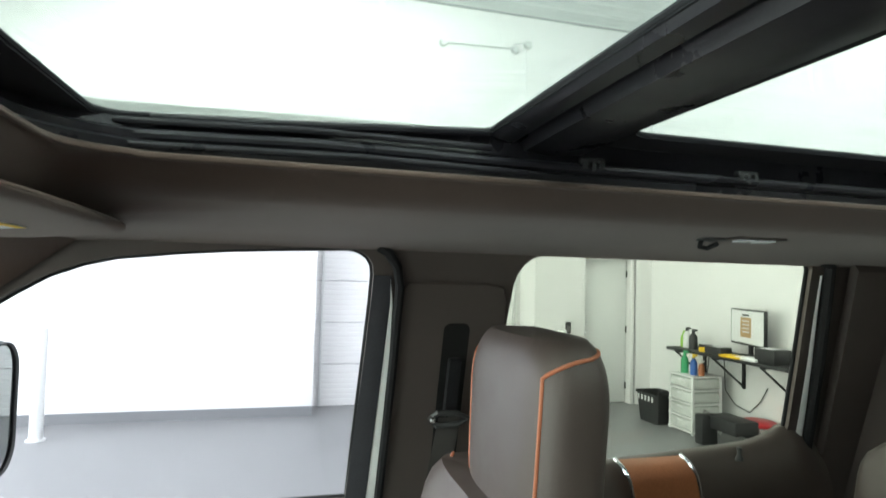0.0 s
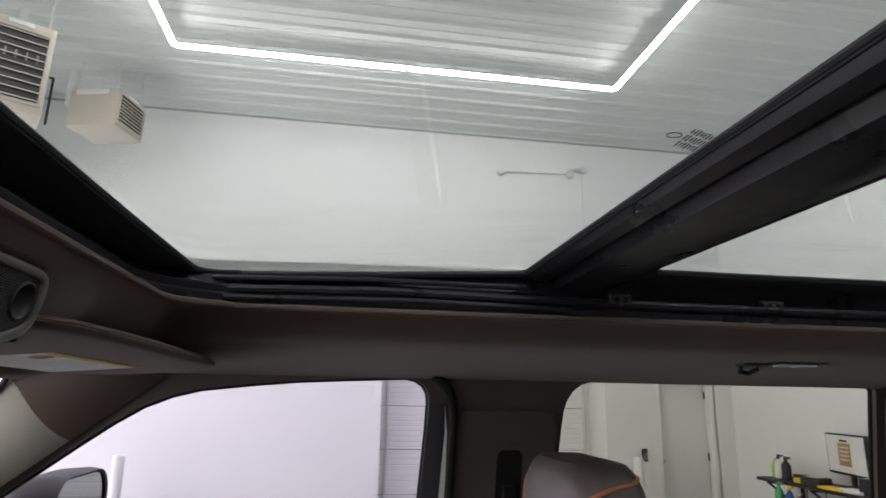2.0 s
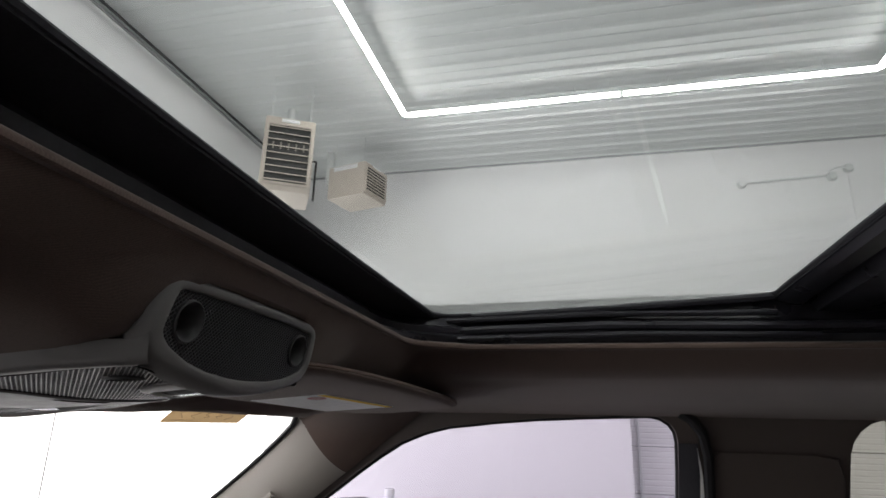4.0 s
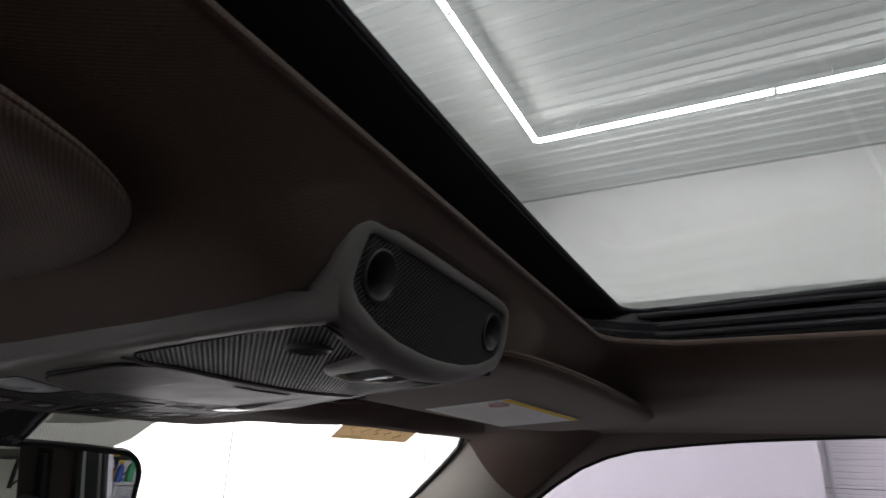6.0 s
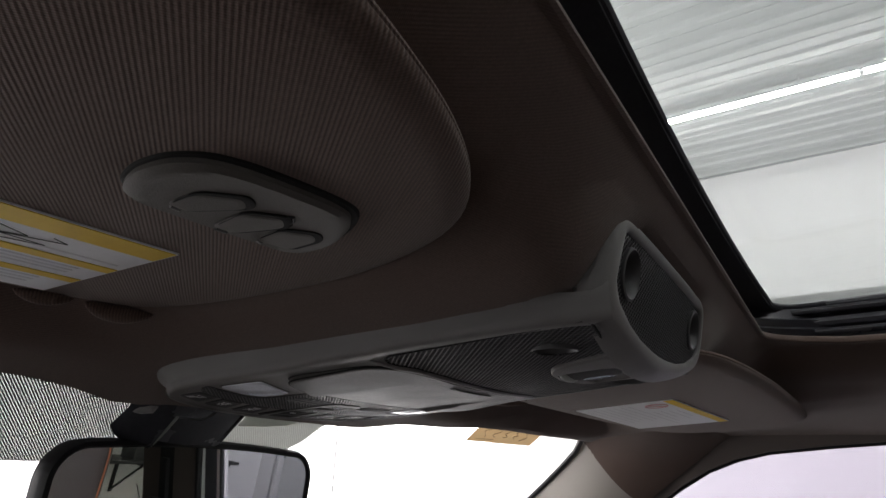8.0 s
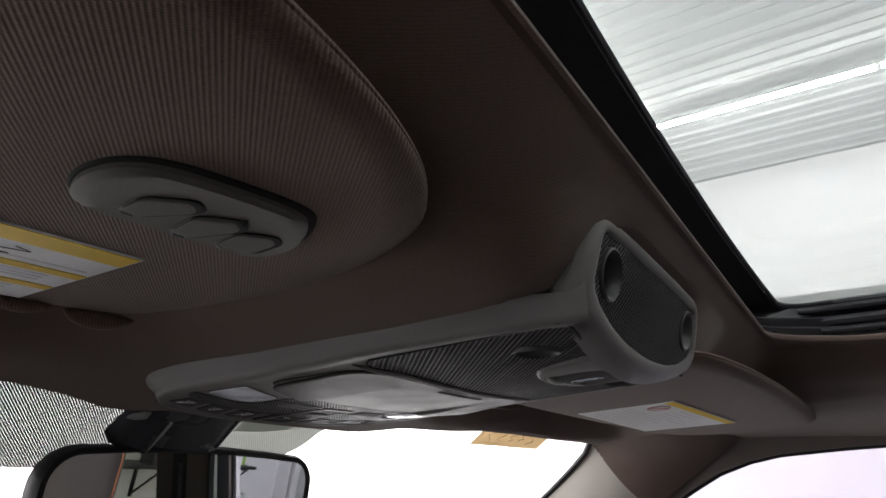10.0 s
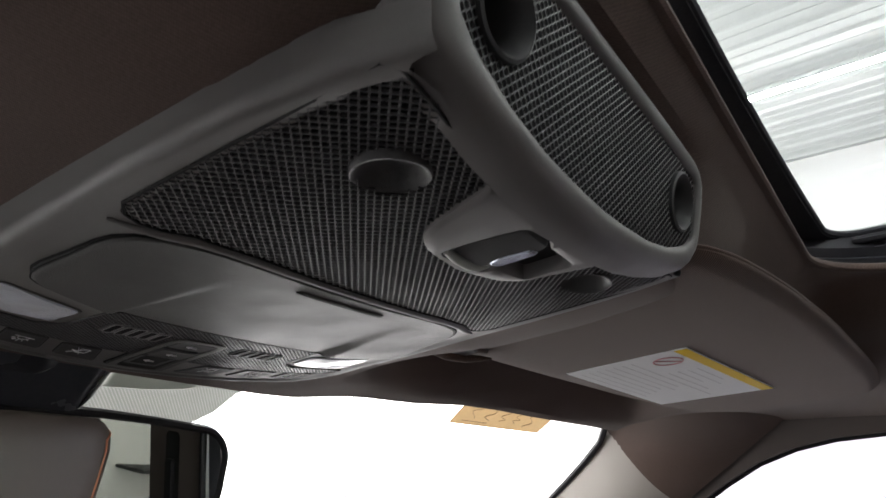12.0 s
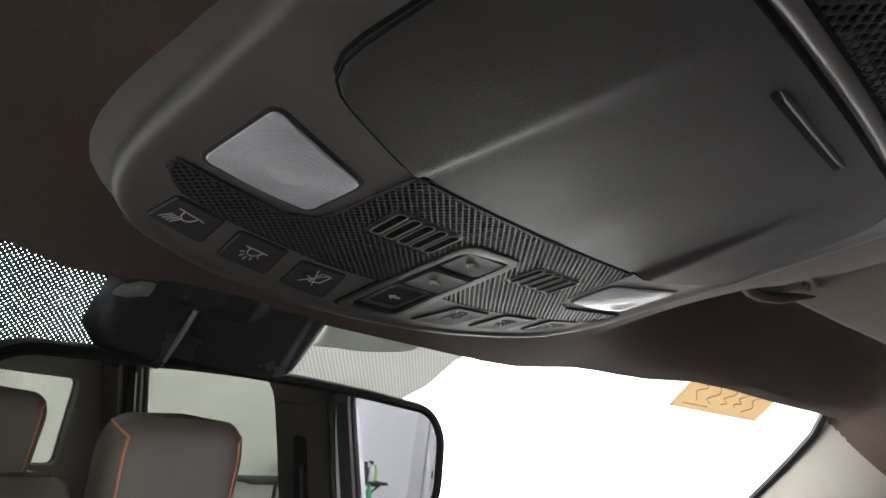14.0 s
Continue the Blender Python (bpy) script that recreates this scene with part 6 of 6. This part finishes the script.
for x, y, z in ((-2.05, 6.62, 1.13), (3.87, 6.92, 1.09)):
    bo = thing("bollard", (x, y, 0), "white painted round safety bollard", "bollard", "gate bollards")
    part("post", lathe([(0.062, 0), (0.062, z - 0.03), (0.055, z - 0.01), (0.03, z), (0, z)], (x, y, 0), seg=20), WHITE_PLASTIC, bo)
    part("base_ring", lathe([(0.09, 0), (0.09, 0.012), (0.062, 0.015)], (x, y, 0), seg=20), WHITE_PLASTIC, bo)
kp = thing("wall_switch", (4.12, Y1, 1.08), "small black keypad on the white wall", "keypad")
part("case", box((4.12, Y1 - 0.015, 1.085), (0.075, 0.03, 0.16), 0.006), BLACK_METAL, kp)
part("keys", box((4.12, Y1 - 0.032, 1.07), (0.05, 0.006, 0.08), 0.002), PLASTIC, kp)

desk = thing("wall_desk", (5.2, 5.5, 0.9), "black wall-mounted work shelf on angled steel brackets", "desk")
part("top", box((5.20, 5.14, 0.93), (0.48, 2.18, 0.035), 0.004), BLACK_METAL, desk)
for y in (6.1, 5.45, 4.75):
    part("bracket", merge(box((5.43, y, 0.74), (0.03, 0.035, 0.38), 0.003), box((5.22, y, 0.90), (0.44, 0.035, 0.03), 0.003), tube([(5.42, y, 0.58), (5.02, y, 0.89)], 0.012, 6)), BLACK_METAL, desk)
mon = thing("monitor", (5.25, 5.25, 0.95), "black framed flat monitor showing a cream page", "monitor")
MT = Matrix.Translation((5.28, 5.22, 1.27)) @ Matrix.Rotation(radians(-14), 4, "Z")
part("bezel", shift(box((0, 0, 0), (0.035, 0.70, 0.40), 0.006), MT), BLACK_METAL, mon)
part("screen", shift(box((-0.0185, 0, 0.005), (0.003, 0.66, 0.36)), MT), LABEL, mon, "pale grey screen page", smooth=False)
part("page", shift(box((-0.0205, 0.02, 0), (0.002, 0.22, 0.22)), MT), CARD, mon, "cream page on the screen", smooth=False)
part("page_title", shift(box((-0.0205, 0.02, 0.135), (0.002, 0.14, 0.018)), MT), INK, mon, smooth=False)
for k in range(4):
    part("page_line", shift(box((-0.0215, 0.02, 0.07 - k * 0.04), (0.002, 0.15, 0.012)), MT), ICON, mon, smooth=False)
part("stand", shift(merge(box((0.03, 0, -0.2), (0.03, 0.06, 0.2), 0.005), box((0.02, 0, -0.31), (0.16, 0.2, 0.015), 0.005)), MT), BLACK_METAL, mon)


def bottle(x, y, z, r, h, mat, cap, lab):
    b = thing("spray_bottle", (x, y, z), lab, "bottle", "bottles")
    part("body", lathe([(0, 0), (r, 0.003), (r, h * 0.6), (r * 0.75, h * 0.72), (r * 0.35, h * 0.8), (r * 0.35, h * 0.85)], (x, y, z), seg=14), mat, b)
    part("cap", merge(lathe([(r * 0.42, h * 0.83), (r * 0.42, h * 0.95), (0, h)], (x, y, z), seg=12), box((x, y - r * 0.5, z + h * 0.97), (r * 0.5, r * 1.6, h * 0.1), 0.003)), cap, b)


bottle(5.15, 6.14, 0.948, 0.04, 0.20, LIME, LIME, "lime green spray bottle on the desk")
bottle(5.12, 6.04, 0.948, 0.045, 0.25, WHITE_PLASTIC, BLACK_METAL, "white spray bottle with black trigger on the desk")
bottle(5.10, 5.90, 0.948, 0.05, 0.24, BLACK_METAL, BLACK_METAL, "black bottle standing on the desk")
for x, y, sx, sy, sz, m_, lab in ((5.15, 5.74, 0.12, 0.12, 0.08, BLACK_METAL, "small dark box on the desk"), (5.08, 5.62, 0.14, 0.16, 0.05, YELLOW, "yellow note pad on the desk"),
                                  (5.05, 5.42, 0.16, 0.26, 0.09, BLACK_METAL, "black label printer on the desk"), (5.03, 5.15, 0.16, 0.30, 0.025, YELLOW, "yellow paper stack on the desk"),
                                  (5.07, 4.95, 0.2, 0.3, 0.03, LABEL, "white paper stack on the desk"), (5.12, 4.72, 0.22, 0.26, 0.15, BLACK_METAL, "black telephone on the desk")):
    it = thing("desk_item", (x, y, 0.948), lab, "office item")
    part("block", box((x, y, 0.948 + sz / 2), (sx, sy, sz), min(0.012, sz * 0.3)), m_, it)
    part("face", box((x - sx * 0.1, y, 0.948 + sz), (sx * 0.6, sy * 0.6, 0.006), 0.002), ICON if m_ is BLACK_METAL else m_, it)

dr = thing("drawer_tower", (4.95, 5.80, 0), "white plastic drawer tower with milky drawers", "drawers")
part("frame", merge(*[box((4.86 + 0.38 * a, 5.60 + 0.40 * b, 0.33), (0.025, 0.025, 0.66), 0.004) for a in (0, 1) for b in (0, 1)], *[box((5.05, 5.80, 0.03 + 0.158 * k), (0.42, 0.44, 0.018), 0.004) for k in range(5)]), WHITE_PLASTIC, dr)
for k in range(4):
    d_ = part("drawer", box((5.05, 5.80, 0.108 + 0.158 * k), (0.39, 0.40, 0.115), 0.01), CLEAR_PLASTIC, dr, "milky plastic drawer")
    part("handle", box((4.85, 5.80, 0.14 + 0.158 * k), (0.02, 0.10, 0.02), 0.004), WHITE_PLASTIC, d_)
bottle(4.95, 5.86, 0.672, 0.045, 0.26, GREEN, GREEN, "green spray bottle on the drawer tower")
bottle(4.95, 5.70, 0.672, 0.04, 0.24, BLUE, YELLOW, "blue bottle with yellow top on the drawer tower")
bottle(5.0, 5.63, 0.672, 0.035, 0.18, SADDLE, WHITE_PLASTIC, "small brown bottle on the drawer tower")
cr = thing("black_crate", (4.85, 6.30, 0), "black plastic crate with slotted rim", "crate")
cb = bmesh.new()
rows = [[cb.verts.new((4.88 + a * k, 6.28 + b * k, z)) for a, b in rounded(-0.17, -0.22, 0.17, 0.22, 0.04)] for k, z in ((0.82, 0.0), (1.0, 0.36), (1.06, 0.37), (1.06, 0.345), (0.96, 0.35), (0.78, 0.02))]
for a, b in zip(rows, rows[1:]):
    for i in range(len(a)):
        cb.faces.new((a[i], a[(i + 1) % len(a)], b[(i + 1) % len(a)], b[i]))
cb.faces.new(rows[-1])
cb.faces.new(rows[0])
part("tub", cb, BLACK_METAL, cr)
for k in range(5):
    part("slot", box((4.702, 6.14 + 0.07 * k, 0.30), (0.006, 0.03, 0.06), 0.002), LABEL, cr)
bx = thing("tool_case", (4.75, 5.15, 0), "black upright tool case beside the drawers", "case")
part("body", merge(box((4.80, 5.30, 0.16), (0.20, 0.12, 0.32), 0.01), box((4.95, 5.1, 0.25), (0.3, 0.45, 0.14), 0.01)), BLACK_METAL, bx)
part("handle", tube([(4.80, 5.26, 0.32), (4.80, 5.26, 0.35), (4.80, 5.34, 0.35), (4.80, 5.34, 0.32)], 0.008, 6), PLASTIC, bx)
so = thing("rolling_stool", (5.25, 5.05, 0), "low rolling stool with a round red seat", "stool")
part("seat", lathe([(0, 0.30), (0.16, 0.30), (0.19, 0.285), (0.19, 0.26), (0.16, 0.245), (0, 0.245)], (5.22, 5.02, 0), seg=24), RED_VINYL, so)
part("column", lathe([(0.025, 0.06), (0.025, 0.25)], (5.22, 5.02, 0), seg=12), CHROME, so)
for k in range(5):
    a = 2 * math.pi * k / 5
    lg = part("foot", tube([(5.22, 5.02, 0.07), (5.22 + 0.2 * math.cos(a), 5.02 + 0.2 * math.sin(a), 0.05)], 0.012, 6), BLACK_METAL, so)
    part("caster", lathe([(0, -0.012), (0.024, -0.012), (0.024, 0.012), (0, 0.012)], (5.22 + 0.2 * math.cos(a), 5.02 + 0.2 * math.sin(a), 0.025), (1, 0, 0), 10), BLACK_METAL, lg)
cab = thing("power_cable", (5.43, 5.6, 0.3), "loose black power cables under the desk", "cable")
part("cord", tube([(5.42, 5.75, 0.92), (5.40, 5.72, 0.7), (5.36, 5.66, 0.5), (5.40, 5.55, 0.35), (5.42, 5.35, 0.30), (5.43, 5.2, 0.45), (5.43, 5.1, 0.62)], 0.006, 6), BLACK_METAL, cab)
part("cord", tube([(5.42, 6.0, 0.92), (5.40, 6.02, 0.6), (5.38, 5.95, 0.3), (5.40, 5.9, 0.05)], 0.006, 6), BLACK_METAL, cab)


# ---------- truck outside ----------
truck = thing("truck_body", (0.3, 0, 0.5), "white pickup truck body round the cab", "truck", kind="structure")
hood = sheet(lambda u, v: (-2.55 + 1.35 * u, -0.97 + 1.94 * v, 1.02 + 0.14 * u ** 0.6 - 0.05 * (2 * v - 1) ** 4 - 0.03 * (1 - u) ** 3), 16, 24)
part("hood", hood, WHITE_BODY, truck)
for s in (1, -1):
    arch = [(-2.62, 0.62), (-2.62, 1.0), (-1.2, 1.13), (-1.2, 0.5)] + [(-1.86 + 0.50 * math.cos(radians(a)), 0.42 + 0.50 * math.sin(radians(a))) for a in range(10, 180, 10)]
    part("fender", plate(arch, [], lambda x, z: (x, s * 0.99, z), lambda x, z: (x, s * 0.93, z)), WHITE_BODY, truck, smooth=False)
    side = [(1.72, 0.55), (1.72, 1.28), (3.5, 1.26), (3.5, 0.6)] + [(2.35 + 0.50 * math.cos(radians(a)), 0.42 + 0.50 * math.sin(radians(a))) for a in range(20, 170, 10)]
    part("bed_side", plate(side, [], lambda x, z: (x, s * 0.94, z), lambda x, z: (x, s * 0.88, z)), WHITE_BODY, truck, smooth=False)
    part("headlight", box((-2.60, s * 0.74, 0.90), (0.08, 0.30, 0.16), 0.03), LENS, truck, "clear headlight")
    part("step_rail", tube([(-1.1, s * 0.98, 0.40), (1.5, s * 0.98, 0.40)], 0.04, 10), BLACK_METAL, truck)
    for x in (-1.86, 2.35):
        wheel = part("wheel", lathe([(0.0, 0.05), (0.06, 0.06), (0.08, 0.03), (0.20, 0.02), (0.24, 0.06), (0.25, 0.10), (0.25, -0.12)], (x, s * 0.80, 0.40), (0, s, 0), 28), CHROME, truck)
        part("tyre", lathe([(0.25, 0.11), (0.30, 0.125), (0.37, 0.12), (0.395, 0.09), (0.40, 0.0), (0.395, -0.09), (0.37, -0.12), (0.25, -0.12)], (x, s * 0.80, 0.40), (0, s, 0), 36), RUBBER, wheel)
part("grille", box((-2.62, 0, 0.86), (0.06, 1.15, 0.30), 0.02), BLACK_METAL, truck)
part("bumper", box((-2.70, 0, 0.58), (0.16, 1.80, 0.18), 0.04), CHROME, truck)
part("bed_floor", box((2.6, 0, 0.80), (1.76, 1.74, 0.04)), BLACK_METAL, truck)
part("tailgate", box((3.49, 0, 0.98), (0.06, 1.74, 0.56), 0.015), WHITE_BODY, truck)
part("chassis", merge(box((0.3, 0.42, 0.50), (5.6, 0.10, 0.14)), box((0.3, -0.42, 0.50), (5.6, 0.10, 0.14)), box((-1.86, 0, 0.40), (0.12, 1.5, 0.12)), box((2.35, 0, 0.40), (0.12, 1.5, 0.12))), BLACK_METAL, truck)
mast = thing("antenna", (-1.14, 0.965, 1.12), "thin black radio antenna on the truck fender", "antenna")
part("foot", lathe([(0.022, -0.03), (0.020, 0.012), (0.008, 0.03), (0, 0.032)], (-1.14, 0.965, 1.125), seg=16), PLASTIC_DARK, mast)
part("rod", tube([(-1.14, 0.965, 1.14), (-1.14, 0.957, 2.05)], 0.0018, 8), BLACK_METAL, mast)
